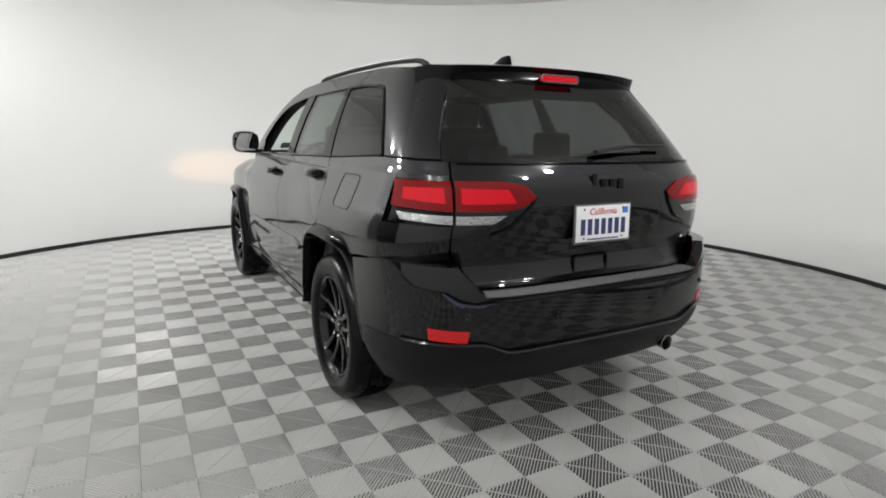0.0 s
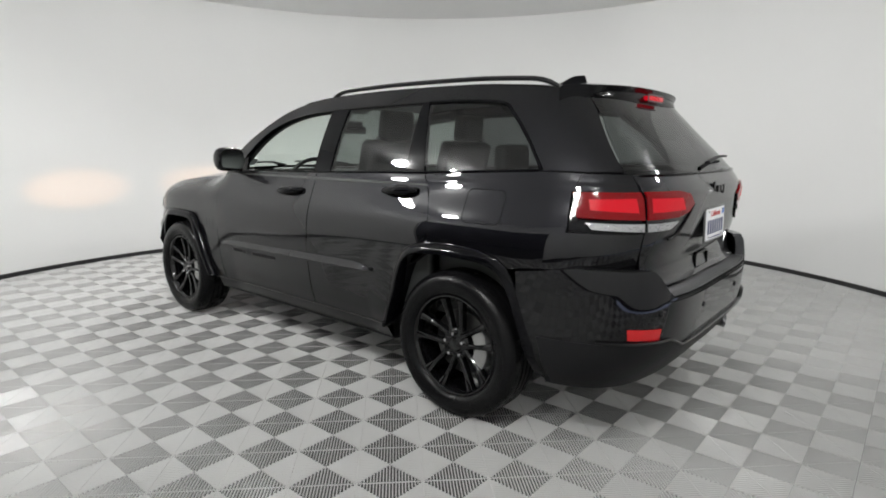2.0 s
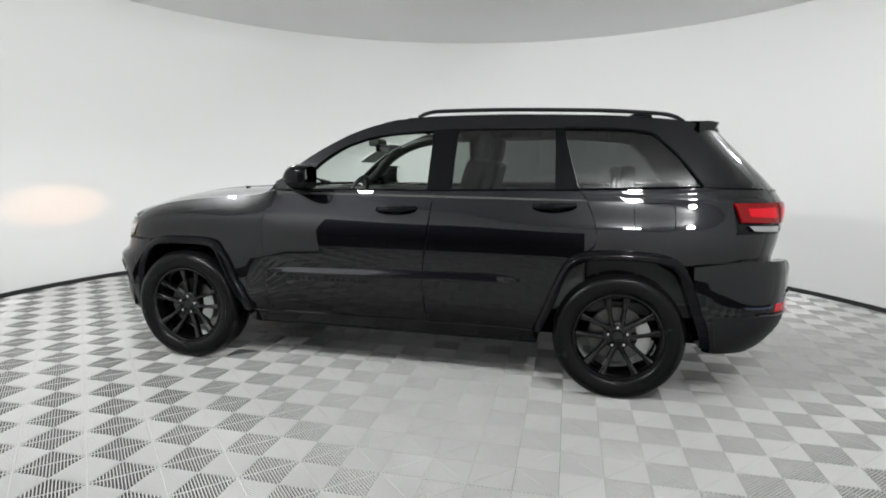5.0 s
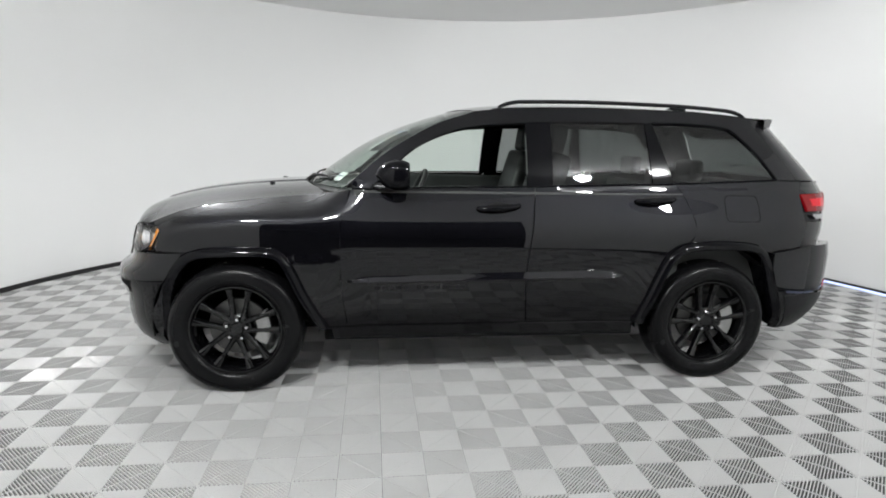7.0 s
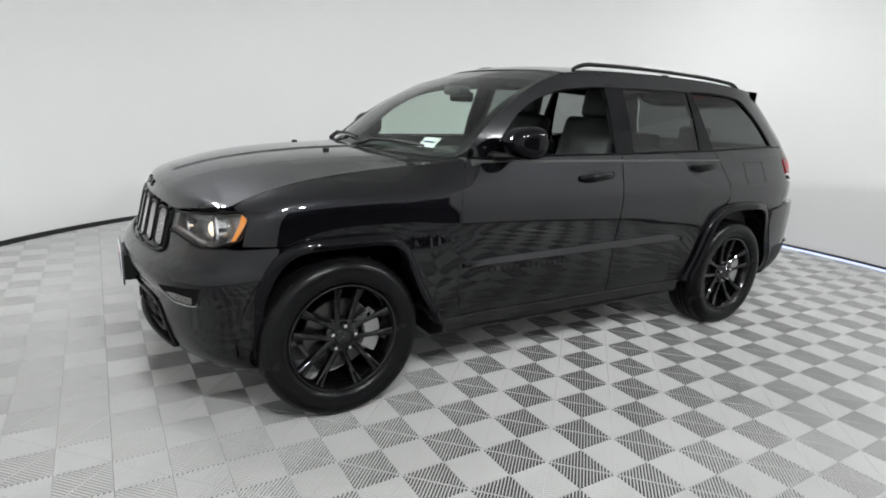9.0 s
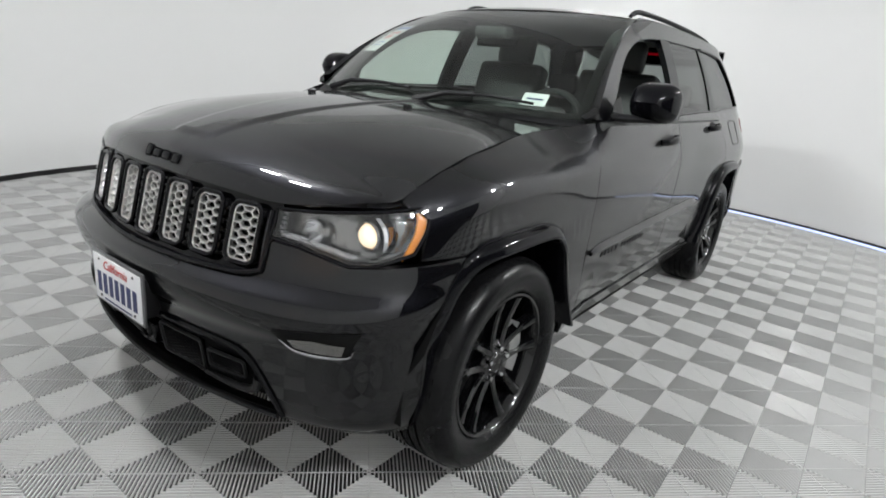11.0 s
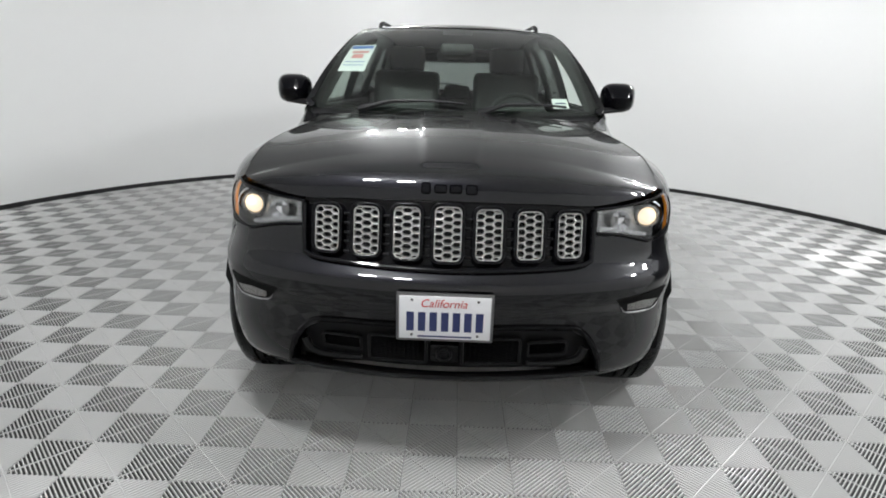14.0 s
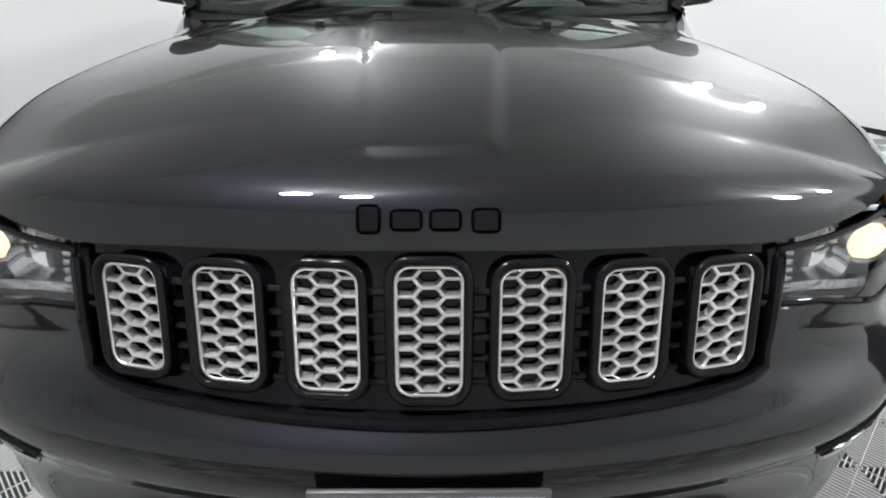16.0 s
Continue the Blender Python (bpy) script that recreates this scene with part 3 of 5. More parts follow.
def door_molding(bm, s):
    top = [(-0.86, 0.690), (-0.75, 0.720), (-0.4, 0.716), (0.3, 0.700), (0.70, 0.690), (0.82, 0.662)]
    low = [(-0.86, 0.688), (-0.75, 0.672), (-0.4, 0.668), (0.3, 0.660), (0.70, 0.654), (0.82, 0.658)]
    g = coons(low, [low[-1], top[-1]], top, [low[0], top[0]], 44, 7)

    def bulge(x, z):
        lo, hi = lerp_table(low, x), lerp_table(top, x)
        t = 0.0 if hi - lo < 1e-4 else min(1.0, max(0.0, (z - lo) / (hi - lo)))
        return (x, body_y(x, z) + 0.003 + 0.018 * (1 - t) * min(1.0, t * 8 + 0.3), z)
    sheet(bm, g, bulge, s, lip=0.012)


two("door_molding", door_molding, M_PAINT, "raised body-coloured strip along the doors")


# roof, windscreen, bonnet
def roof_pt(u, v):
    x = (0.14 - 0.10 * v * v) * (1 - u) + (-1.965 + 0.03 * v * v) * u
    e = roof_edge(x)
    return (x, v * body_y(x, e), e + 0.05 * (1 - abs(v) ** 2.2) * (0.75 + 0.25 * math.sin(math.pi * min(1, u * 1.2 + 0.1))))


def grid_uv(u0, u1, v0, v1, nu, nv):
    return np.array([[(u0 + (u1 - u0) * i / (nu - 1), v0 + (v1 - v0) * j / (nv - 1)) for i in range(nu)] for j in range(nv)])


bm = bmesh.new()
sheet(bm, grid_uv(0, 1, -1, 1, 40, 27), roof_pt, lip=0.02)
part("roof", bm, M_PAINT, car)


def screen_pt(u, v):
    b = Vector((1.09 - 0.27 * v * v, v * 0.79, 1.195))
    x = 0.15 - 0.10 * v * v
    e = roof_edge(x)
    t = Vector((x, v * (body_y(x, e) - 0.004), e + 0.036 * (1 - abs(v) ** 2.2)))
    p = b.lerp(t, u)
    k = math.sin(math.pi * u)
    return (p.x + 0.034 * k, p.y, p.z + 0.056 * k)


bm = bmesh.new()
sheet(bm, grid_uv(0, 1, -1, 1, 16, 25), screen_pt, lip=0)
part("windscreen", bm, M_GLASS, car, "clear green-tinted windscreen")
bm = bmesh.new()
for u0, u1, v0, v1, nu, nv in ((0, 0.035, -1, 1, 3, 25), (0.95, 1.0, -1, 1, 3, 25), (0, 1, -1, -0.955, 16, 3), (0, 1, 0.955, 1, 16, 3), (0.86, 0.95, -0.14, 0.14, 5, 7)):
    sheet(bm, grid_uv(u0, u1, v0, v1, nu, nv), screen_pt, lip=0, off=-0.004)
part("windscreen_border", bm, M_SEALANT, car, "black painted edge of the windscreen")

bonnet_mid = smooth_table([(0.0, 1.20), (0.25, 1.184), (0.5, 1.157), (0.7, 1.122), (0.83, 1.088), (0.91, 1.060), (0.96, 1.034), (0.985, 1.005), (1.0, 0.966)])


bonnet_lip = smooth_table([(0.0, 0.966), (0.35, 0.958), (0.52, 0.947), (0.66, 0.960), (0.74, 0.976), (0.79, 0.990)])


def bonnet_pt(u, v):
    a = abs(v)
    yl = a * 0.785
    zl = bonnet_lip(yl)
    front = Vector(nose(nose_at_y(yl, zl), zl))
    x0 = 1.12 - 0.22 * a ** 2
    x = x0 + (front.x - x0) * u
    e = fender_top(min(x, 1.93))
    half = body_y(min(x, 1.93), e) - 0.005
    k = min(1.0, max(0.0, (u - 0.72) / 0.28))
    k = k * k * (3 - 2 * k)
    y = a * half * (1 - k) + front.y * k
    drop = (bonnet_mid(u) - 0.966) / (1.20 - 0.966)
    rear = 1.20 - 0.03 * a ** 2.6
    z = zl + (rear - zl) * drop
    w = a ** 5
    z = z * (1 - w) + e * w
    dome = 0.105 + 0.09 * (1 - u)
    d = min(1.0, max(0.0, (dome - y) / 0.034)) * min(1.0, max(0.0, (0.905 - u) / 0.022))
    d = d * d * (3 - 2 * d)
    return (x, math.copysign(y, v), z + 0.0075 * d)


bm = bmesh.new()
sheet(bm, grid_uv(0, 1, -1, 1, 130, 161), bonnet_pt, lip=0.022)
part("bonnet", bm, M_PAINT, car)
bm = bmesh.new()
rows = []
for k in range(25):
    v = -1 + k / 12
    x = 1.12 - 0.22 * v * v
    a = Vector((x - 0.004, v * 0.79, 1.186 - 0.02 * v * v))
    b = Vector((1.085 - 0.27 * v * v - 0.01, v * 0.79, 1.19))
    rows.append([bm.verts.new(a), bm.verts.new((a + b) / 2 - Vector((0, 0, 0.012))), bm.verts.new(b), bm.verts.new(b - Vector((0.05, 0, 0.1)))])
for a, b in zip(rows, rows[1:]):
    for i in range(3):
        bm.faces.new((a[i], a[i + 1], b[i + 1], b[i]))
part("cowl", bm, M_TRIM, car, "matt black cowl below the windscreen")

# front end
bm = bmesh.new()
for s in (1, -1):
    def py(pts):
        return [(nose_at_y(y, z), z) for y, z in pts]
    def px(pts):
        return [(nose_at_x(x, z), z) for x, z in pts]
    right = px([(1.835, 0.27), (1.86, 0.42), (1.86, 0.56), (1.82, 0.70), (1.755, 0.80), (1.73, 0.832)])
    low = py([(0.0, 0.525), (0.30, 0.530), (0.44, 0.522), (0.51, 0.485), (0.55, 0.40), (0.57, 0.25)]) + right[:1]
    high = py([(0.0, 0.742), (0.30, 0.744), (0.488, 0.752), (0.505, 0.80), (0.514, 0.850), (0.60, 0.843), (0.66, 0.830), (0.716, 0.812), (0.77, 0.815)]) + right[-1:]
    wide = lambda pts: [(a, z * 90) for a, z in pts]
    g = coons(wide(low), wide(right), wide(high), wide(py([(0.0, 0.525), (0.0, 0.742)])), 64, 30, False)
    g[:, :, 1] /= 90
    sheet(bm, g, nose, s, lip=0)
    sheet(bm, coons(py([(0.0, 0.255), (0.57, 0.25)]), py([(0.57, 0.25), (0.555, 0.345)]), py([(0.0, 0.335), (0.555, 0.345)]), py([(0.0, 0.255), (0.0, 0.335)]), 16, 6, False), nose, s, lip=0)
bmesh.ops.remove_doubles(bm, verts=bm.verts[:], dist=0.0008)
bump_edge = [e for e in bm.edges if e.is_boundary]
r = bmesh.ops.extrude_edge_only(bm, edges=bump_edge)
for v in [g for g in r["geom"] if isinstance(g, bmesh.types.BMVert)]:
    v.co += (Vector((1.2, 0, v.co.z)) - v.co).normalized() * 0.03
part("front_bumper", bm, M_PAINT, car)


def recess(y0, y1, z0, z1, off, nu=12, nv=6):
    bm = bmesh.new()
    sheet(bm, coons([(nose_at_y(y0, z0), z0), (nose_at_y(y1, z0), z0)], [(nose_at_y(y1, z0), z0), (nose_at_y(y1, z1), z1)], [(nose_at_y(y0, z1), z1), (nose_at_y(y1, z1), z1)], [(nose_at_y(y0, z0), z0), (nose_at_y(y0, z1), z1)], nu, nv), nose, 1, lip=0.0, off=off)
    return bm


part("lower_intake", recess(-0.60, 0.60, 0.325, 0.54, -0.05, 24, 5), M_TRIM, car, "matt black lower air intake")
part("grille_backing", recess(-0.508, 0.508, 0.735, 0.975, -0.016, 30, 8), M_GLOSS, car, "gloss black panel behind the grille slots")

# rear end
bm = bmesh.new()
for s in (1, -1):
    def ty(pts):
        return [(tail_at_y(y, z), z) for y, z in pts]
    def tx(pts):
        return [(tail_at_x(x, z), z) for x, z in pts]
    right = tx([(-1.97, 0.31), (-1.95, 0.43), (-1.90, 0.58), (-1.84, 0.74), (-1.80, 0.828)])
    sheet(bm, coons([(0.0, 0.31), right[0]], right, [(0.0, 0.735), ty([(0.58, 0.735)])[0], ty([(0.645, 0.79)])[0], ty([(0.70, 0.868)])[0], tx([(-2.06, 0.872)])[0], right[-1]], [(0.0, 0.31), (0.0, 0.735)], 60, 30, False), tail_bumper, s, lip=0)
bmesh.ops.remove_doubles(bm, verts=bm.verts[:], dist=0.0008)
r = bmesh.ops.extrude_edge_only(bm, edges=[e for e in bm.edges if e.is_boundary])
for v in [g for g in r["geom"] if isinstance(g, bmesh.types.BMVert)]:
    v.co += (Vector((-1.3, 0, v.co.z)) - v.co).normalized() * 0.05
part("rear_bumper", bm, M_PAINT, car)
bm = bmesh.new()
for s in (1, -1):
    edge = tx([(-1.995, 0.312), (-1.978, 0.43), (-1.955, 0.545)])
    top = [(0.0, 0.512), ty([(0.49, 0.512)])[0], ty([(0.60, 0.556)])[0], edge[-1]]
    sheet(bm, coons([(0.0, 0.312), edge[0]], edge, top, [(0.0, 0.312), (0.0, 0.512)], 50, 8, False), tail_bumper, s, lip=0.004, off=0.004)
part("rear_valance", bm, M_TRIM, car, "black plastic lower bumper valance")

bm = bmesh.new()
for s in (1, -1):
    sheet(bm, coons(ty([(0.0, 0.775), (0.55, 0.775), (0.64, 0.80)]), ty([(0.64, 0.80), (0.693, 0.90), (0.693, 1.05), (0.69, 1.2), (0.675, 1.262)]), ty([(0.0, 1.258), (0.675, 1.262)]), [(0.0, 0.775), (0.0, 1.258)], 26, 34), tail, s, lip=0)
bmesh.ops.remove_doubles(bm, verts=bm.verts[:], dist=0.0008)
r = bmesh.ops.extrude_edge_only(bm, edges=[e for e in bm.edges if e.is_boundary])
for v in [g for g in r["geom"] if isinstance(g, bmesh.types.BMVert)]:
    v.co.x += 0.03
tailgate = part("tailgate", bm, M_PAINT, car)

bm = bmesh.new()
for s in (1, -1):
    sheet(bm, coons([(0.0, 1.266), tx([(-2.23, 1.270)])[0]], tx([(-2.23, 1.27), (-2.136, 1.40), (-2.032, 1.55), (-1.965, 1.625)]), [(0.0, 1.64), tx([(-1.965, 1.625)])[0]], [(0.0, 1.266), (0.0, 1.64)], 18, 14), tail, s, lip=0, off=-0.003)
bmesh.ops.remove_doubles(bm, verts=bm.verts[:], dist=0.0008)
part("rear_window", bm, M_TINT, car, "dark tinted tailgate window")


# spoiler
def spoiler_pt(u, v):
    a = abs(v)
    x = -1.87 + (-0.17 - 0.02 * (1 - a * a)) * u + 0.05 * a ** 4 * u
    half = 0.645 - 0.09 * u
    zr = roof_pt(0.955, min(1.0, a) * 0.98)[2]
    return (x, v * half, zr + (1.672 - 0.014 * a ** 2 - zr) * u + 0.006 * math.sin(math.pi * u))


def spoiler_drop(u, v):
    a = abs(v)
    return 0.024 + 0.022 * (1 - u) + 0.055 * max(0.0, (a - 0.78) / 0.22) ** 1.5 * (1 - 0.35 * u)


bm = bmesh.new()
g = grid_uv(0, 1, -1, 1, 9, 37)
top = [[bm.verts.new(Vector(spoiler_pt(*g[j, i])) + Vector((0, 0, 0.004))) for i in range(9)] for j in range(37)]
low = [[bm.verts.new(Vector(spoiler_pt(*g[j, i])) * 1.0 + Vector((0.02 * g[j, i][0], 0, -spoiler_drop(*g[j, i])))) for i in range(9)] for j in range(37)]
for j in range(36):
    for i in range(8):
        bm.faces.new((top[j][i], top[j][i + 1], top[j + 1][i + 1], top[j + 1][i]))
        bm.faces.new((low[j][i], low[j + 1][i], low[j + 1][i + 1], low[j][i + 1]))
    bm.faces.new((top[j][8], low[j][8], low[j + 1][8], top[j + 1][8]))
for j in (0, 36):
    for i in range(8):
        bm.faces.new((top[j][i], low[j][i], low[j][i + 1], top[j][i + 1]))
part("spoiler", bm, M_GLOSS, car, "gloss black roof spoiler")

bm = bmesh.new()
rows = []
for j in range(49):
    v = -1 + j / 24
    a = Vector(spoiler_pt(1.0, v)) + Vector((0.02, 0, -spoiler_drop(1.0, v) * 0.6))
    zb = 1.535 + 0.115 * abs(v) ** 7
    b = Vector((-2.046 + 0.9 * (zb - 1.53) * 0.7, a.y * 1.02, zb)) + Vector((-0.012 + 0.05 * v ** 4, 0, 0))
    row = []
    for k in range(9):
        t = k / 8
        p = a.lerp(b, t)
        row.append(bm.verts.new((p.x - 0.014 * math.sin(math.pi * t), p.y, p.z)))
    row.append(bm.verts.new((b.x + 0.05, b.y * 0.98, b.z + 0.012)))
    rows.append(row)
for p, q in zip(rows, rows[1:]):
    for k in range(9):
        bm.faces.new((p[k], p[k + 1], q[k + 1], q[k]))
part("spoiler_underside", bm, M_JET, car, "gloss black rounded underside of the roof spoiler")

# underbody and wells
bm = bmesh.new()
box(bm, -2.25, 2.02, -0.56, 0.56, 0.27, 0.62, 0.03)
box(bm, -0.98, 0.96, -0.84, 0.84, 0.285, 0.55, 0.01)
box(bm, -2.2, -1.92, -0.78, 0.78, 0.33, 0.7, 0.03)
part("underbody", bm, M_WELL, car, "dark underbody")
for cx in (1.4575, -1.4575):
    for s in (1, -1):
        bm = bmesh.new()
        rows = []
        for k in range(21):
            a = radians(-8 + 196 * k / 20)
            x, z = cx + 0.47 * math.cos(a), 0.40 + 0.475 * math.sin(a)
            rows.append([bm.verts.new((x, s * 0.90 if abs(math.cos(a)) < 0.95 else s * 0.86, z)), bm.verts.new((x, s * 0.52, z))])
        for a, b in zip(rows, rows[1:]):
            bm.faces.new((a[0], a[1], b[1], b[0]))
        bm.faces.new([r[1] for r in rows])
        part("wheel_well", bm, M_WELL, car, "black wheel well liner")


# wheels
def wheel(x, s, spin):
    w = empty("wheel", pose(x, s * 0.805, 0.379, 0, spin, 0 if s > 0 else 180))
    w.parent = car
    R, W = 0.386, 0.128
    bm = bmesh.new()
    lathe(bm, [(0.262, 0.098), (0.272, 0.115), (0.29, 0.124), (0.325, 0.131), (0.350, 0.126), (0.367, 0.112), (0.379, 0.096), (0.3845, 0.075), (R, 0.045), (R, 0.043), (0.379, 0.042), (0.379, 0.033), (R, 0.032),
               (R, 0.005), (0.379, 0.004), (0.379, -0.004), (R, -0.005), (R, -0.032), (0.379, -0.033), (0.379, -0.042), (R, -0.043), (0.3845, -0.075), (0.375, -0.105), (0.35, -0.128), (0.31, -0.131), (0.262, -0.10)], 72, "y")
    tyre = part("tyre", bm, M_RUBBER, w, "black tyre with grooved tread")
    bm = bmesh.new()
    for k in range(60):
        a = 2 * math.pi * k / 60
        m = Matrix.Rotation(a, 4, "Y")
        for y0, y1 in ((0.048, 0.088), (-0.088, -0.048)):
            r1 = 0.3822
            box(bm, -0.009, 0.009, y0, y1, 0.368, r1 if y1 < 0.06 or y0 > -0.06 else r1, 0.0, m)
    tagged(part("tread", bm, M_RUBBER, w, smooth=False), kind="stuff")
    bm = bmesh.new()
    lathe(bm, [(0.266, 0.100), (0.262, 0.108), (0.254, 0.108), (0.246, 0.098), (0.238, 0.06), (0.232, -0.05), (0.25, -0.11)], 64, "y")
    part("rim", bm, M_RIM, w, "gloss black rim")
    # ten spokes in five pairs
    for k in range(10):
        mid = radians((k // 2) * 72 + 90)
        turn = -1 if k % 2 == 0 else 1
        c = Vector((math.cos(mid), 0, math.sin(mid)))
        cross = Vector((-math.sin(mid), 0, math.cos(mid))) * turn
        side_dir = (cross - c * 0.13).normalized()
        bm = bmesh.new()
        rows = []
        for t in np.linspace(0, 1, 7):
            r = 0.045 + (0.238 - 0.045) * t
            hw = 0.0185 - 0.004 * math.sin(math.pi * min(1, t * 1.1)) + (0.006 * max(0, t - 0.75) * 4)
            y = 0.080 + 0.022 * t ** 1.5 - 0.008 * math.sin(math.pi * t)
            p = c * r + cross * (0.026 + 0.030 * t)
            rows.append([bm.verts.new(p + side_dir * hw + Vector((0, y - 0.038, 0))), bm.verts.new(p + side_dir * hw * 0.85 + Vector((0, y - 0.006, 0))), bm.verts.new(p + side_dir * hw * 0.45 + Vector((0, y, 0))),
                         bm.verts.new(p - side_dir * hw * 0.45 + Vector((0, y, 0))), bm.verts.new(p - side_dir * hw * 0.85 + Vector((0, y - 0.006, 0))), bm.verts.new(p - side_dir * hw + Vector((0, y - 0.038, 0)))])
        for a_, b_ in zip(rows, rows[1:]):
            for i in range(6):
                bm.faces.new((a_[i], a_[(i + 1) % 6], b_[(i + 1) % 6], b_[i]))
        part("spoke", bm, M_RIM, w)
    bm = bmesh.new()
    lathe(bm, [(0.0005, 0.086), (0.034, 0.085), (0.040, 0.078), (0.070, 0.076), (0.082, 0.068), (0.086, 0.03)], 40, "y")
    part("hub", bm, M_RIM, w)
    for k in range(5):
        a = radians(90 + 72 * k)
        bm = bmesh.new()
        lathe(bm, [(0.0005, 0.098), (0.008, 0.097), (0.0105, 0.090), (0.0115, 0.07)], 6, "y", Matrix.Translation((0.0585 * math.cos(a), 0, 0.0585 * math.sin(a))))
        part("lug_nut", bm, M_CHROME, w, "chrome lug nut")
    bm = bmesh.new()
    lathe(bm, [(0.07, 0.022), (0.168, 0.022), (0.170, 0.018), (0.170, 0.0), (0.07, 0.0)], 48, "y")
    part("brake_disc", bm, M_STEEL, w, "bare steel brake disc")
    return w


def caliper(x, s, ahead):
    bm = bmesh.new()
    rows = []
    for k in range(9):
        a = radians((-32 if ahead < 0 else 148) + 64 * k / 8)
        rows.append([bm.verts.new((x + r * math.cos(a), s * y, 0.379 + r * math.sin(a))) for r, y in ((0.115, 0.80), (0.115, 0.872), (0.15, 0.880), (0.19, 0.872), (0.19, 0.80))])
    for a, b in zip(rows, rows[1:]):
        for i in range(5):
            bm.faces.new((a[i], a[(i + 1) % 5], b[(i + 1) % 5], b[i]))
    bm.faces.new(rows[0]), bm.faces.new(rows[-1])
    part("brake_caliper", bm, M_CAST, car, "bare cast brake caliper")


SPIN_F, SPIN_R = -6.0, 4.0
for x, spin, ahead in ((1.4575, SPIN_F, 1), (-1.4575, SPIN_R, 1)):
    for s in (1, -1):
        wheel(x, s, spin)
        caliper(x, s, ahead)


# ---- details of the car ----
def surface(fn, at):
    """A function (across, z, off) -> a point on one of the car's ends, lifted by off along its normal, and that normal."""
    def f(y, z, off=0.0):
        s = -1 if y < 0 else 1
        a = at(abs(y), z)
        p = Vector(fn(a, z))
        d1 = Vector(fn(a + 0.5, z)) - p
        d2 = Vector(fn(a, z + 0.004)) - p
        n = d1.cross(d2).normalized()
        if n.dot(p - Vector((p.x * 0.4, 0, p.z))) < 0:
            n = -n
        p = p + n * off
        return Vector((p.x, s * p.y, p.z))
    return f


on_nose = surface(nose, nose_at_y)
on_tail = surface(tail, tail_at_y)
on_bumper = surface(tail_bumper, tail_at_y)


def on_side(x, z, off=0.0, s=1):
    return Vector((x, s * (body_y(x, z) + off), z))


def round_rect(hw, hh, r, n=5):
    pts = []
    for cx, cy, a0 in ((hw - r, hh - r, 0), (-hw + r, hh - r, 90), (-hw + r, -hh + r, 180), (hw - r, -hh + r, 270)):
        for k in range(n + 1):
            a = radians(a0 + 90 * k / n)
            pts.append((cx + r * math.cos(a), cy + r * math.sin(a)))
    return pts


def honeycomb(bm, place, hw, hh, px, row, wall=0.27, depth=0.012):
    """Six-sided cells over a field of half-sizes hw and hh; place(a, b, off) puts a point."""
    nx, ny = int(hw / px) + 1, int(hh / row) + 1
    w, h = px / 0.75 / 2, row / 2
    shape = [(w, 0), (w / 2, h), (-w / 2, h), (-w, 0), (-w / 2, -h), (w / 2, -h)]
    for i in range(-nx, nx + 1):
        for j in range(-ny, ny + 1):
            cx, cy = i * px, (j + (0.5 if i % 2 else 0)) * row
            if abs(cx) > hw + w * 0.4 or abs(cy) > hh + h * 0.4:
                continue
            def at(k, fx, fy, off, lift=0.0):
                a = max(-hw, min(hw, cx + shape[k][0] * fx))
                b = max(-hh, min(hh, cy + shape[k][1] * fy + lift))
                return bm.verts.new(place(a, b, off))
            o = [at(k, 1.0, 1.0, 0.0) for k in range(6)]
            m = [at(k, 1 - wall * 0.45, 1 - wall * 0.5, -0.001) for k in range(6)]
            d = [at(k, 1 - wall * 0.6, 1 - wall * 1.25, -depth, h * wall * 0.55) for k in range(6)]
            for k in range(6):
                k2 = (k + 1) % 6
                for quad in ((o[k], o[k2], m[k2], m[k]), (m[k], m[k2], d[k2], d[k])):
                    try:
                        bm.faces.new(quad)
                    except ValueError:
                        pass


# grille: seven framed slots
grille = empty("grille")
grille.parent = car
for k in range(-3, 4):
    yc, zc = k * 0.1405, 0.856 - 0.0003 * k * k
    hw, hh = 0.0525 - 0.0012 * abs(k), 0.096 - 0.0048 * abs(k)

    def place(a, b, off, yc=yc, zc=zc):
        return on_nose(yc + a, zc + b, off)
    bm = bmesh.new()
    tube(bm, [place(a, b, 0.005) for a, b in round_rect(hw + 0.001, hh + 0.001, 0.026)], 0.0070, 12, closed=True)
    ring = part("slot_frame", bm, M_GLOSS, grille, "gloss black grille slot frame")
    bm = bmesh.new()
    tube(bm, [place(a, b, 0.003) for a, b in round_rect(hw - 0.0075, hh - 0.0075, 0.020)], 0.0022, 6, closed=True)
    honeycomb(bm, lambda a, b, off, pl=place: pl(a, b, 0.001 + off), hw - 0.0085, hh - 0.0085, 0.032, 0.0243, 0.34)
    part("slot_mesh", bm, M_SATIN, grille, "silver honeycomb grille mesh", angle=20)
bm = bmesh.new()
edge = [(-0.504, 0.93), (-0.502, 0.80), (-0.482, 0.757), (-0.3, 0.744), (0.0, 0.738), (0.3, 0.744), (0.482, 0.757), (0.502, 0.80), (0.504, 0.93)]
tube(bm, [on_nose(y, z, 0.004) for y, z in resample(edge, 50)], 0.009, 8)
part("grille_surround", bm, M_GLOSS, grille, "gloss black rim round the grille")
for k in range(-3, 3):
    for j in range(5):
        bm = bmesh.new()
        y, z = (k + 0.5) * 0.1405, 0.78 + j * 0.032
        a, b = on_nose(y - 0.014, z, -0.013), on_nose(y + 0.014, z, -0.013)
        tube(bm, [a, b], 0.005, 6)
        part("grille_louvre", bm, M_TRIM, grille)


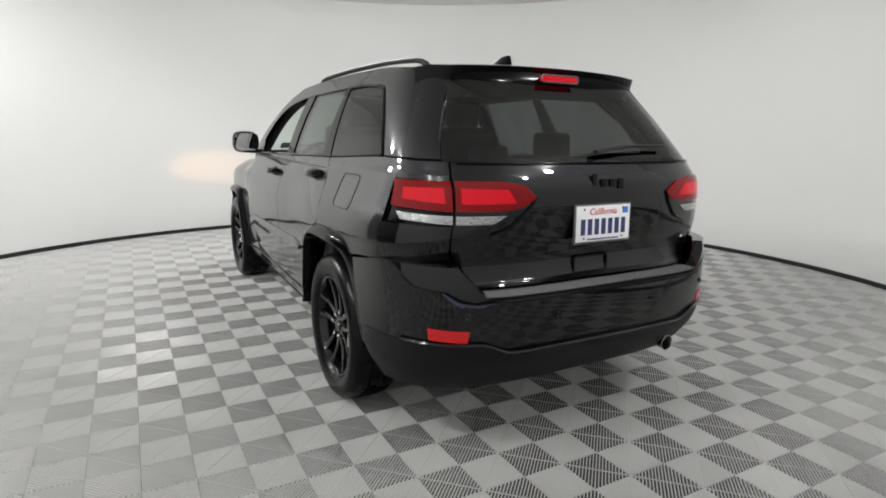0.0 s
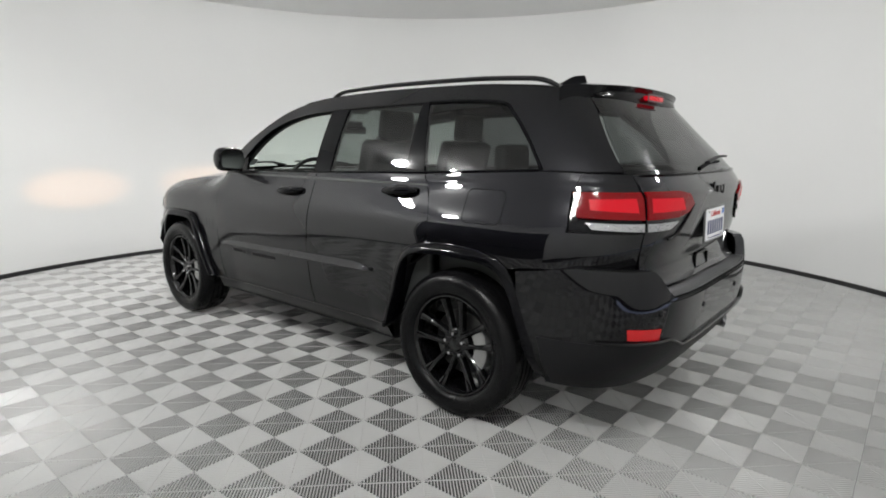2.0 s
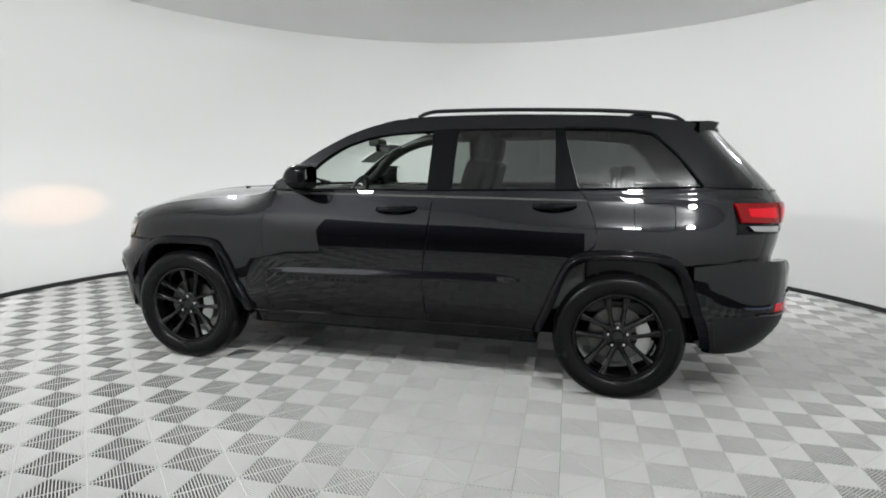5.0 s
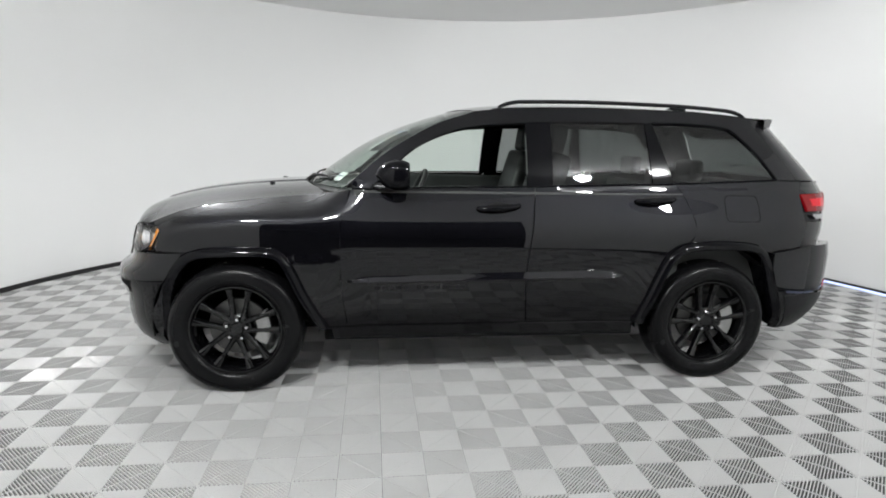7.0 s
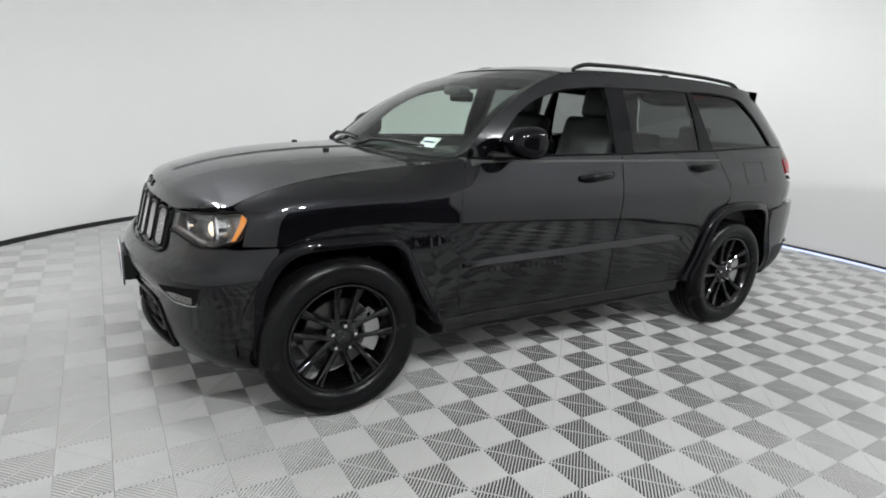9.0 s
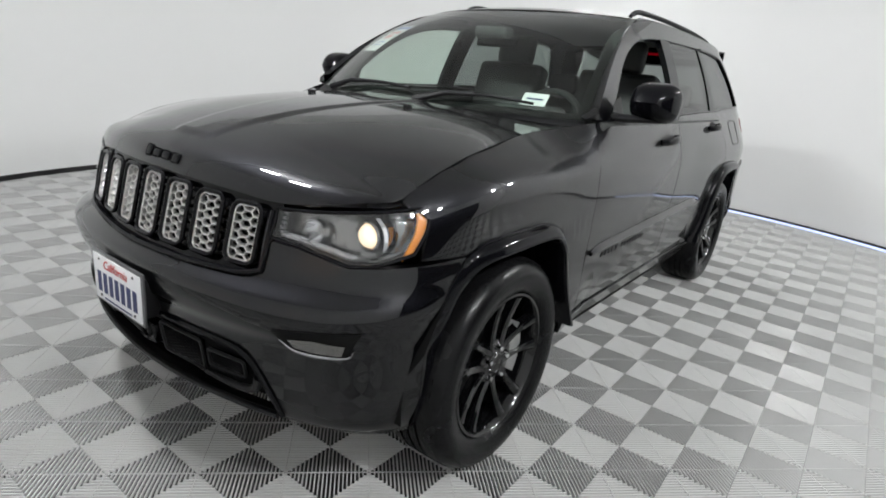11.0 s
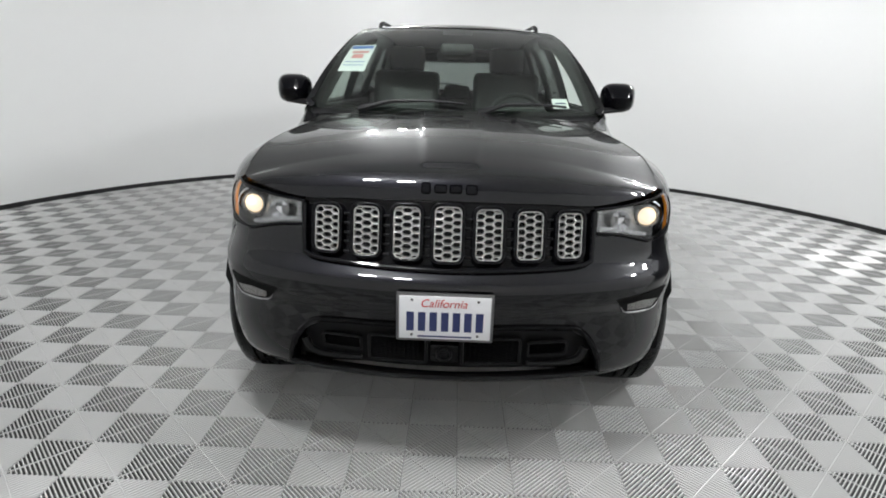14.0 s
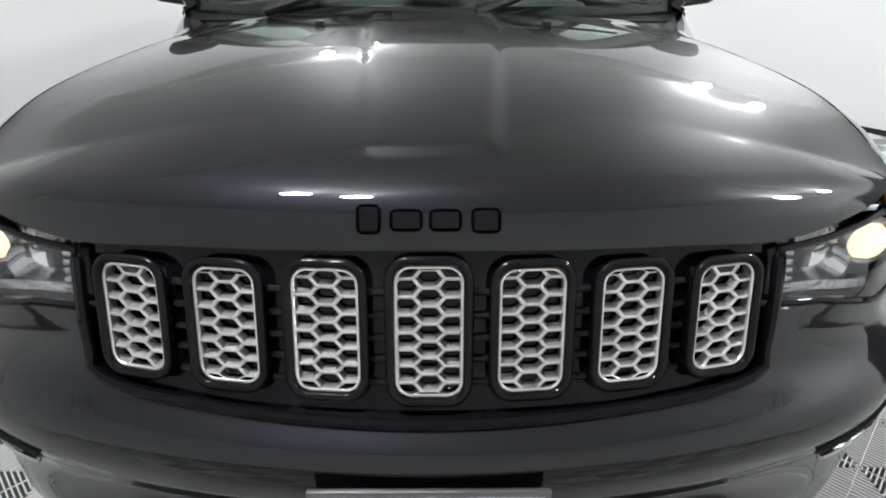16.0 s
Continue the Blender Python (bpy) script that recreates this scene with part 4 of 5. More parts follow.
# headlamps
def lamp_edge(yz=None, xz=None):
    return [(nose_at_y(y, z), z) for y, z in (yz or [])] + [(nose_at_x(x, z), z) for x, z in (xz or [])]


L_BOT = lamp_edge([(0.512, 0.860), (0.60, 0.852), (0.66, 0.838), (0.73, 0.818), (0.785, 0.826)], [(1.905, 0.858)])
L_TOP = lamp_edge([(0.512, 0.938), (0.60, 0.944), (0.72, 0.958)], [(1.845, 0.978)])
L_IN = [L_BOT[0], L_TOP[0]]
L_OUT = [L_BOT[-1], L_TOP[-1]]
lamp_grid = coons(L_BOT, L_OUT, L_TOP, L_IN, 22, 10, False)
for s in (1, -1):
    bm = bmesh.new()
    sheet(bm, lamp_grid, nose, s, lip=0.0, off=-0.055)
    housing = part("headlamp", bm, M_LAMPBOWL, car, "clear headlamp with a lit projector and amber marker")
    bm = bmesh.new()
    sheet(bm, lamp_grid, nose, s, lip=0.05, off=0.002)
    part("headlamp_lens", bm, M_LENS, housing, "clear plastic lens")
    bm = bmesh.new()
    loop = list(resample(L_BOT, 24, False)) + list(resample(L_OUT, 8, False))[1:] + list(resample(L_TOP, 24, False))[::-1][1:] + list(resample(L_IN, 8, False))[::-1][1:-1]
    tube(bm, [Vector((lambda p: (p[0], s * p[1], p[2]))(nose(a, z))) for a, z in loop], 0.0055, 6, closed=True)
    part("headlamp_rim", bm, M_GLOSS, housing)
    bm = bmesh.new()
    m = Matrix.Translation((1.968, s * 0.735, 0.895))
    lathe(bm, [(0.034, 0.010), (0.039, 0.014), (0.045, 0.010), (0.050, -0.02), (0.056, -0.05)], 32, "x", m)
    part("projector_ring", bm, M_LAMPBOWL, housing, "chrome ring")
    bm = bmesh.new()
    lathe(bm, [(0.034, 0.004), (0.029, 0.016), (0.017, 0.024), (0.0005, 0.027)], 28, "x", m)
    part("projector", bm, M_BULB, housing, "glowing projector lens")
    bm = bmesh.new()
    m = Matrix.Translation((2.046, s * 0.615, 0.893))
    lathe(bm, [(0.036, 0.01), (0.032, -0.005), (0.022, -0.025), (0.0005, -0.034)], 28, "x", m)
    part("reflector_bowl", bm, M_CHROME, housing, "chrome reflector bowl")
    bm = bmesh.new()
    T = lambda y, z: (nose_at_y(y, z), z)
    g = coons([T(0.525, 0.868), T(0.62, 0.858), T(0.74, 0.832)], [T(0.74, 0.832), T(0.74, 0.846)], [T(0.525, 0.882), T(0.62, 0.872), T(0.74, 0.846)], [T(0.525, 0.868), T(0.525, 0.882)], 12, 4)
    sheet(bm, g, nose, s, lip=0.004, off=-0.02)
    part("headlamp_trim", bm, M_CLEARREF, housing, "bright trim strip inside the lamp")
    bm = bmesh.new()
    sheet(bm, coons(lamp_edge(xz=[(1.945, 0.836), (1.908, 0.862)]), lamp_edge(xz=[(1.908, 0.862), (1.849, 0.974)]), lamp_edge(xz=[(1.880, 0.965), (1.849, 0.974)]), lamp_edge(xz=[(1.935, 0.838), (1.880, 0.965)]), 6, 8), nose, s, lip=0.01, off=-0.004)
    part("side_marker", bm, M_AMBER, housing, "amber side marker")
    for k in range(5):
        bm = bmesh.new()
        z = 0.872 + 0.0125 * k
        p = Vector(nose(nose_at_y(0.530, z), z))
        box(bm, p.x - 0.022, p.x - 0.010, s * 0.530 - 0.009, s * 0.530 + 0.009, z, z + 0.009, 0.002)
        part("reflector_step", bm, M_CLEARREF, housing, "clear ribbed reflector strip")
    bm = bmesh.new()
    lathe(bm, [(0.060, 0.012), (0.066, 0.004), (0.062, -0.03)], 32, "x", Matrix.Translation((1.962, s * 0.733, 0.891)))
    part("projector_bowl", bm, M_CHROME, housing, "chrome bowl round the projector")
    beam = bpy.data.lights.new("headlamp_beam", "SPOT")
    beam.energy, beam.color, beam.spot_size, beam.spot_blend, beam.shadow_soft_size = HEAD_POWER, (1.0, 0.50, 0.18), radians(34), 0.6, 0.01
    ob = new("headlamp_beam", beam)
    ob.matrix_basis = look((2.03, s * 0.735, 0.895), (4.05, s * 0.78, 0.885)) @ Matrix.Diagonal((1.0, 0.38, 1.0, 1.0))
    ob.parent = car

# fog lamps, lower intake, front plate
for s in (1, -1):
    # no real hollow: a flat black sheet paints the pocket's shade
    bm = bmesh.new()
    P = lambda y, z: (nose_at_y(y, z), z)
    g = coons([P(0.60, 0.632), P(0.65, 0.575), P(0.765, 0.572)], [P(0.765, 0.572), P(0.805, 0.655)], [P(0.60, 0.637), P(0.70, 0.650), P(0.805, 0.655)], [P(0.60, 0.632), P(0.60, 0.637)], 12, 8, False)
    sheet(bm, g, nose, s, lip=0.004, off=0.004)
    bezel = part("fog_pocket_shade", bm, M_WELL, car, "flat black sheet painted as the shade in the fog lamp pocket")
    bm = bmesh.new()
    tube(bm, [on_nose(s * y, z, 0.005) for y, z in resample([(0.615, 0.612), (0.65, 0.578), (0.76, 0.574), (0.783, 0.60)], 20)], [0.002 + 0.0035 * math.sin(math.pi * k / 19) for k in range(20)], 8)
    part("fog_lamp_trim", bm, M_FOGTRIM, bezel, "chrome lower trim")
    bm = bmesh.new()
    g = coons([P(0.648, 0.590), P(0.70, 0.583), P(0.756, 0.582)], [P(0.756, 0.582), P(0.772, 0.618)], [P(0.640, 0.620), P(0.70, 0.628), P(0.772, 0.618)], [P(0.648, 0.590), P(0.640, 0.620)], 10, 6, False)
    sheet(bm, g, nose, s, lip=0.006, off=0.0065)
    part("fog_lamp", bm, M_LAMPBOWL, bezel, "clear fog lamp lens over a bright reflector")
for y0, y1, z0, z1, px, row in ((-0.275, -0.065, 0.365, 0.478, 0.017, 0.0125), (0.065, 0.275, 0.365, 0.478, 0.017, 0.0125), (-0.45, -0.305, 0.405, 0.462, 0.013, 0.010), (0.305, 0.45, 0.405, 0.462, 0.013, 0.010)):
    bm = bmesh.new()
    yc, zc = (y0 + y1) / 2, (z0 + z1) / 2
    honeycomb(bm, lambda a, b, off, yc=yc, zc=zc: on_nose(yc + a, zc + b, -0.030 + off), (y1 - y0) / 2, (z1 - z0) / 2, px, row, 0.3)
    part("intake_mesh", bm, M_GLOSS, car, "black honeycomb intake mesh")
    bm = bmesh.new()
    tube(bm, [on_nose(yc + a, zc + b, -0.028) for a, b in round_rect((y1 - y0) / 2, (z1 - z0) / 2, 0.012)], 0.006, 6, closed=True)
    part("intake_frame", bm, M_TRIM, car)
bm = bmesh.new()
c = on_nose(0.0, 0.425, -0.01)
box(bm, c.x - 0.05, c.x, -0.052, 0.052, 0.392, 0.462, 0.012)
part("sensor_box", bm, M_GLOSS, car, "gloss black radar sensor")
bm = bmesh.new()
lathe(bm, [(0.020, 0.004), (0.026, 0.008), (0.030, 0.0)], 24, "x", Matrix.Translation((c.x, 0, 0.427)))
part("sensor_ring", bm, M_TRIM, car)
bm = bmesh.new()
lip_path = [(-0.575, 0.33), (-0.56, 0.40), (-0.50, 0.50), (-0.40, 0.535), (0.0, 0.54), (0.40, 0.535), (0.50, 0.50), (0.56, 0.40), (0.575, 0.33)]
tube(bm, [on_nose(y, z, 0.002) for y, z in resample(lip_path, 60)], 0.011, 8, flat=0.8)
part("intake_surround", bm, M_GLOSS, car, "gloss black rim of the lower intake")
bm = bmesh.new()
tube(bm, [on_nose(y, 0.335 - 0.002 * abs(y), 0.006) for y in np.linspace(-0.565, 0.565, 40)], 0.014, 8, flat=0.7)
part("chin_spoiler", bm, M_TRIM, car, "matt black chin spoiler")
for s in (1, -1):
    bm = bmesh.new()
    tube(bm, [on_nose(s * y, z, -0.012) for y, z in resample([(0.30, 0.385), (0.42, 0.378), (0.49, 0.392), (0.515, 0.44)], 20)], [0.008 + 0.008 * k / 19 for k in range(20)], 8)
    part("tow_hook_cover", bm, M_TRIM, car)


def text_mesh(body, size):
    cu = bpy.data.curves.new("lettering", "FONT")
    cu.body, cu.size, cu.extrude, cu.align_x, cu.align_y = body, size, 0.0006, "CENTER", "CENTER"
    tmp = bpy.data.objects.new("lettering", cu)
    scene.collection.objects.link(tmp)
    dg = bpy.context.evaluated_depsgraph_get()
    me = bpy.data.meshes.new_from_object(tmp.evaluated_get(dg))
    bpy.data.objects.remove(tmp)
    bm = bmesh.new()
    bm.from_mesh(me)
    bpy.data.meshes.remove(me)
    return bm


def plate(m, name, blue_tab):
    """A plate that faces along its own +z, its width along x."""
    p = empty(name, m)
    p.parent = car
    bm = bmesh.new()
    box(bm, -0.162, 0.162, -0.086, 0.086, -0.010, -0.001, 0.004)
    part("plate_holder", bm, M_HOLDER, p, "dark grey metal plate frame")
    bm = bmesh.new()
    box(bm, -0.1525, 0.1525, -0.076, 0.076, -0.001, 0.002, 0.0009)
    part("plate_sheet", bm, M_PLATE, p, "white enamel plate")
    bm = text_mesh("California", 0.040)
    for v in bm.verts:
        v.co = Vector((v.co.x - 0.002 + v.co.y * 0.25, v.co.y + 0.050, v.co.z + 0.0028))
    part("state_name", bm, M_REDINK, p, "red script lettering", smooth=False)
    for k in range(7):
        bm = bmesh.new()
        x = (k - 3) * 0.0385
        box(bm, x - 0.0125, x + 0.0125, -0.048, 0.020, 0.002, 0.0028, 0.0)
        part("number_bar", bm, M_NAVY, p, smooth=False)
    bm = bmesh.new()
    box(bm, -0.09, 0.09, -0.070, -0.064, 0.002, 0.0026)
    part("small_print_bar", bm, M_NAVY, p, smooth=False)
    if blue_tab:
        bm = bmesh.new()
        box(bm, 0.108, 0.142, 0.038, 0.066, 0.002, 0.0028)
        part("tab_sticker", bm, M_BLUEINK, p, "blue sticker", smooth=False)
    for x in (-0.11, 0.11):
        for y in (-0.062, 0.062):
            bm = bmesh.new()
            lathe(bm, [(0.0005, 0.0046), (0.004, 0.0044), (0.005, 0.002)], 12, "z", Matrix.Translation((x, y, 0)))
            part("plate_screw", bm, M_STEEL, p)
    return p


plate(Matrix.Translation((2.308, 0, 0.600)) @ Euler((radians(90), 0, radians(90))).to_matrix().to_4x4(), "front_plate", False)
plate(Matrix.Translation((-2.420, 0.005, 1.008)) @ Matrix.Rotation(radians(2), 4, "Y") @ Euler((radians(90), 0, radians(-90))).to_matrix().to_4x4(), "rear_plate", True)
bm = bmesh.new()
box(bm, 2.23, 2.299, -0.14, 0.14, 0.53, 0.66, 0.01)
part("plate_bracket", bm, M_TRIM, car)


# tail lamps
def tail_patch(pts, nu=12, nv=6):
    """Four corners (kind, value, z): left-bottom, right-bottom, right-top, left-top."""
    q = [((tail_at_y(v, z) if k == "y" else tail_at_x(v, z)), z) for k, v, z in pts]
    return coons([q[0], q[1]], [q[1], q[2]], [q[3], q[2]], [q[0], q[3]], nu, nv)


for s in (1, -1):
    bm = bmesh.new()
    sheet(bm, tail_patch([("y", 0.69, 1.005), ("x", -2.06, 1.03), ("x", -2.045, 1.195), ("y", 0.69, 1.197)]), tail, s, lip=0, off=-0.016)
    lamp = part("tail_lamp", bm, M_GLOSS, car, "wraparound red tail lamp over a clear reversing lamp")
    bm = bmesh.new()
    sheet(bm, tail_patch([("y", 0.699, 1.078), ("x", -2.092, 1.086), ("x", -2.05, 1.189), ("y", 0.699, 1.193)]), tail, s, lip=0.016, off=0.005)
    part("tail_lens", bm, M_RED, lamp, "red lens")
    bm = bmesh.new()
    sheet(bm, tail_patch([("y", 0.72, 1.108), ("x", -2.14, 1.116), ("x", -2.125, 1.160), ("y", 0.72, 1.168)]), tail, s, lip=0.003, off=0.0065)
    part("tail_light_guide", bm, M_REDLIT, lamp, "brighter lit red bar")
    bm = bmesh.new()
    sheet(bm, tail_patch([("y", 0.699, 1.028), ("x", -2.16, 1.038), ("x", -2.13, 1.066), ("y", 0.699, 1.062)]), tail, s, lip=0.012, off=0.003)
    part("reversing_lens", bm, M_CLEARREF, lamp, "clear faceted lens")
    bm = bmesh.new()
    q = [(tail_at_y(y, z), z) for y, z in ((0.688, 1.078), (0.50, 1.082), (0.42, 1.098), (0.375, 1.130))]
    q2 = [(tail_at_y(y, z), z) for y, z in ((0.686, 1.194), (0.52, 1.194), (0.43, 1.180), (0.375, 1.136))]
    sheet(bm, coons(q[::-1], [q[0], q2[0]], q2[::-1], [q[-1], q2[-1]], 16, 7, False), tail, s, lip=0.012, off=0.009)
    lamp2 = part("gate_tail_lamp", bm, M_RED, car, "red tail lamp on the tailgate")
    bm = bmesh.new()
    sheet(bm, tail_patch([("y", 0.46, 1.112), ("y", 0.67, 1.108), ("y", 0.67, 1.168), ("y", 0.50, 1.166)]), tail, s, lip=0.003, off=0.0105)
    part("tail_light_guide", bm, M_REDLIT, lamp2, "brighter lit red bar")
    bm = bmesh.new()
    sheet(bm, tail_patch([("y", 0.55, 1.030), ("y", 0.688, 1.028), ("y", 0.688, 1.062), ("y", 0.49, 1.064)]), tail, s, lip=0.010, off=0.007)
    part("reversing_lens", bm, M_CLEARREF, lamp2, "clear faceted lens")
    bm = bmesh.new()
    tube(bm, [on_tail(s * y, z, 0.004) for y, z in resample([(0.368, 1.132), (0.40, 1.085), (0.47, 1.015), (0.55, 0.985)], 16)], 0.006, 6)
    part("lamp_trim", bm, M_GLOSS, lamp2)
    bm = bmesh.new()
    sheet(bm, tail_patch([("y", 0.665, 0.566), ("y", 0.79, 0.574), ("y", 0.795, 0.622), ("y", 0.66, 0.614)], 8, 4), tail_bumper, s, lip=0.006, off=0.004)
    part("bumper_reflector", bm, M_REDREF_GLOW, car, "red bumper reflector with a faint glow put into its colour")
    for y, z in ((0.665, 0.678), (0.27, 0.652)):
        bm = bmesh.new()
        p = on_bumper(s * y, z, 0.0)
        lathe(bm, [(0.0005, -0.006), (0.009, -0.005), (0.0105, -0.002), (0.0125, -0.005), (0.013, 0.004)], 16, "x", Matrix.Translation(p))
        part("parking_sensor", bm, M_TRIM, car, "round parking sensor")

# rear step, crease, handle, exhaust
bm = bmesh.new()
rows = []
for y in np.linspace(-0.63, 0.63, 40):
    p = on_bumper(y, 0.735, 0.0)
    rows.append([bm.verts.new((p.x - 0.003, y, 0.725)), bm.verts.new((p.x + 0.004, y, 0.745)), bm.verts.new((p.x + 0.04, y, 0.752)), bm.verts.new((p.x + 0.105, y, 0.748)), bm.verts.new((p.x + 0.12, y, 0.70))])
for a, b in zip(rows, rows[1:]):
    for i in range(4):
        bm.faces.new((a[i], a[i + 1], b[i + 1], b[i]))
step = part("bumper_step", bm, M_WELL, car, "ribbed grey-black bumper step pad")
for k in range(7):
    t = k / 6
    bm = bmesh.new()
    pts = []
    for y in np.linspace(-0.60 + 0.03 * t, 0.60 - 0.03 * t, 40):
        p = on_bumper(y, 0.735, 0.0)
        pts.append(Vector((p.x + 0.008 + t * 0.085, y, 0.746 + 0.010 * math.sin(math.pi * (0.2 + 0.6 * t)))))
    tube(bm, pts, 0.0044, 6)
    part("step_ridge", bm, M_STEP, step)
bm = bmesh.new()
tube(bm, [on_bumper(y, 0.515 + 0.045 * min(1, max(0, (abs(y) - 0.50) / 0.10)), 0.006) for y in np.linspace(-0.86, 0.86, 70)], 0.013, 8, flat=0.6)
part("bumper_crease", bm, M_RIM, car, "gloss black edge across the lower bumper")
bm = bmesh.new()
c = on_tail(0.02, 0.82, 0.0)
tube(bm, [Vector((c.x - 0.004, 0.02 + a, 0.822 + b)) for a, b in round_rect(0.095, 0.036, 0.014)], 0.006, 6, closed=True)
part("tailgate_handle", bm, M_GLOSS, tailgate, "gloss black tailgate grip")
bm = bmesh.new()
for y, z, w, h in ((0.072, 1.192, 0.030, 0.052), (0.022, 1.180, 0.040, 0.034), (-0.028, 1.180, 0.040, 0.034), (-0.074, 1.176, 0.036, 0.044)):
    c = on_tail(y, z, 0.0)
    box(bm, c.x - 0.007, c.x + 0.004, y - w / 2, y + w / 2, z - h / 2, z + h / 2, 0.006)
part("rear_badge", bm, M_GLOSS, tailgate, "gloss black plain badge shapes")
bm = bmesh.new()
lathe(bm, [(0.030, 0.10), (0.036, 0.0), (0.039, -0.01), (0.036, -0.012), (0.031, 0.0), (0.028, 0.08)], 28, "x", Matrix.Translation((-2.375, -0.52, 0.362)))
part("exhaust_tip", bm, M_FOGTRIM, car, "chrome exhaust tip")
bm = bmesh.new()
box(bm, -2.082, -2.050, -0.10, 0.10, 1.616, 1.640, 0.006)
brake = part("high_brake_lamp", bm, M_REDLIT, car, "red high brake lamp under the spoiler")
bm = bmesh.new()
tube(bm, [Vector((-2.080, a, 1.628 + b)) for a, b in round_rect(0.106, 0.016, 0.008)], 0.0035, 6, closed=True)
part("brake_lamp_rim", bm, M_HOLDER, brake)
bm = bmesh.new()
tube(bm, [on_tail(y, z, 0.022) for y, z in resample([(0.03, 1.292), (-0.08, 1.305), (-0.25, 1.318), (-0.42, 1.318)], 16)], [0.014 - 0.006 * k / 15 for k in range(16)], 8, flat=0.7)
part("rear_wiper", bm, M_TRIM, car, "black rear wiper")
bm = bmesh.new()
tube(bm, [on_tail(y, 1.26, 0.003) for y in np.linspace(-0.66, 0.66, 30)], 0.005, 6)
part("gate_window_trim", bm, M_GLOSS, car)


# handles, mirrors, badges, fuel flap
def handle(x0, x1, z0, z1, door, s):
    bm = bmesh.new()
    n = 14
    pts, rad = [], []
    for k in range(n):
        t = k / (n - 1)
        x, z = x0 + (x1 - x0) * t, z0 + (z1 - z0) * t
        pts.append(on_side(x, z, 0.004 + 0.036 * math.sin(math.pi * t) ** 0.45, s))
        rad.append(0.013 + 0.005 * math.sin(math.pi * t))
    tube(bm, pts, rad, 10, flat=1.15)
    h = part("door_handle", bm, M_GLOSS, door, "gloss black door handle")
    # the recess is not modelled; a flat dark ellipse paints its shade
    bm = bmesh.new()
    xm, zm = (x0 + x1) / 2, (z0 + z1) / 2
    ring = []
    c0 = bm.verts.new(on_side(xm, zm, 0.0015, s))
    for k in range(20):
        a = 2 * math.pi * k / 20
        ring.append(bm.verts.new(on_side(xm + 0.075 * math.cos(a), zm + 0.03 * math.sin(a), 0.0012, s)))
    for k in range(20):
        bm.faces.new((c0, ring[k], ring[(k + 1) % 20]))
    part("handle_cup_shade", bm, M_SEALANT, door, "flat dark disc painted as the shade in the handle recess")


for i, s in enumerate((1, -1)):
    handle(0.055, -0.195, 1.092, 1.108, front_doors[i], s)
    handle(-0.93, -1.175, 1.142, 1.155, rear_doors[i], s)
    # mirror
    mirror = empty("door_mirror")
    mirror.parent = car
    bm = bmesh.new()
    bmesh.ops.create_uvsphere(bm, u_segments=28, v_segments=18, radius=1.0)
    for v in bm.verts:
        p = v.co.copy()
        q = Vector([math.copysign(abs(c) ** 0.62, c) for c in p])
        front = max(0.0, q.x)
        v.co = Vector((0.540 + q.x * (0.115 - 0.03 * abs(q.z)), s * (0.965 + q.y * (0.098 - 0.022 * front) - 0.012 * front), 1.288 + q.z * (0.083 - 0.012 * front)))
        if v.co.x < 0.470:
            v.co.x = 0.470
    part("mirror_housing", bm, M_GLOSS, mirror, "gloss black mirror housing")
    bm = bmesh.new()
    ring = [bm.verts.new((0.468, s * (0.965 + a), 1.288 + b)) for a, b in round_rect(0.082, 0.066, 0.03)]
    bm.faces.new(ring)
    part("mirror_glass", bm, M_MIRROR, mirror, "mirror glass")
    bm = bmesh.new()
    tube(bm, [(0.64, s * 0.80, 1.212), (0.615, s * 0.87, 1.213), (0.58, s * 0.93, 1.216), (0.55, s * 1.0, 1.220)], [0.05, 0.040, 0.036, 0.03], 12, flat=0.45)
    part("mirror_arm", bm, M_TRIM, mirror, "black mirror arm")
    bm = bmesh.new()
    sheet(bm, coons([(0.52, 1.208), (0.69, 1.203)], [(0.69, 1.203), (0.61, 1.275)], [(0.53, 1.30), (0.61, 1.275)], [(0.52, 1.208), (0.53, 1.30)], 6, 6), side, s, lip=0.02, off=0.001)
    part("mirror_sail", bm, M_GLOSS, mirror, "gloss black corner panel at the mirror")
    # lettering bars on the door
    x = 0.66
    for w in (0.042, 0.042, 0.040, 0.042, 0.042, 0.0, 0.038, 0.040, 0.034, 0.040, 0.042, 0.038, 0.034, 0.034):
        if w == 0.0:
            x -= 0.04
            continue
        bm = bmesh.new()
        a, b = x, x - w * 0.72
        sheet(bm, coons([(a, 0.612), (b, 0.612)], [(b, 0.612), (b, 0.634)], [(a, 0.634), (b, 0.634)], [(a, 0.612), (a, 0.634)], 2, 2), side, s, lip=0.004, off=0.004)
        part("badge_bar", bm, M_TRIM, front_doors[i], "dark grey plain badge bars")
        x -= w
    # the seam of the fuel flap
    if s > 0:
        bm = bmesh.new()
        tube(bm, [on_side(-1.622 + a, 1.101 + b, 0.0, s) for a, b in round_rect(0.112, 0.078, 0.03)], 0.0024, 6, closed=True)
        part("fuel_flap_seam", bm, M_SEALANT, car, "dark seam round the fuel flap")

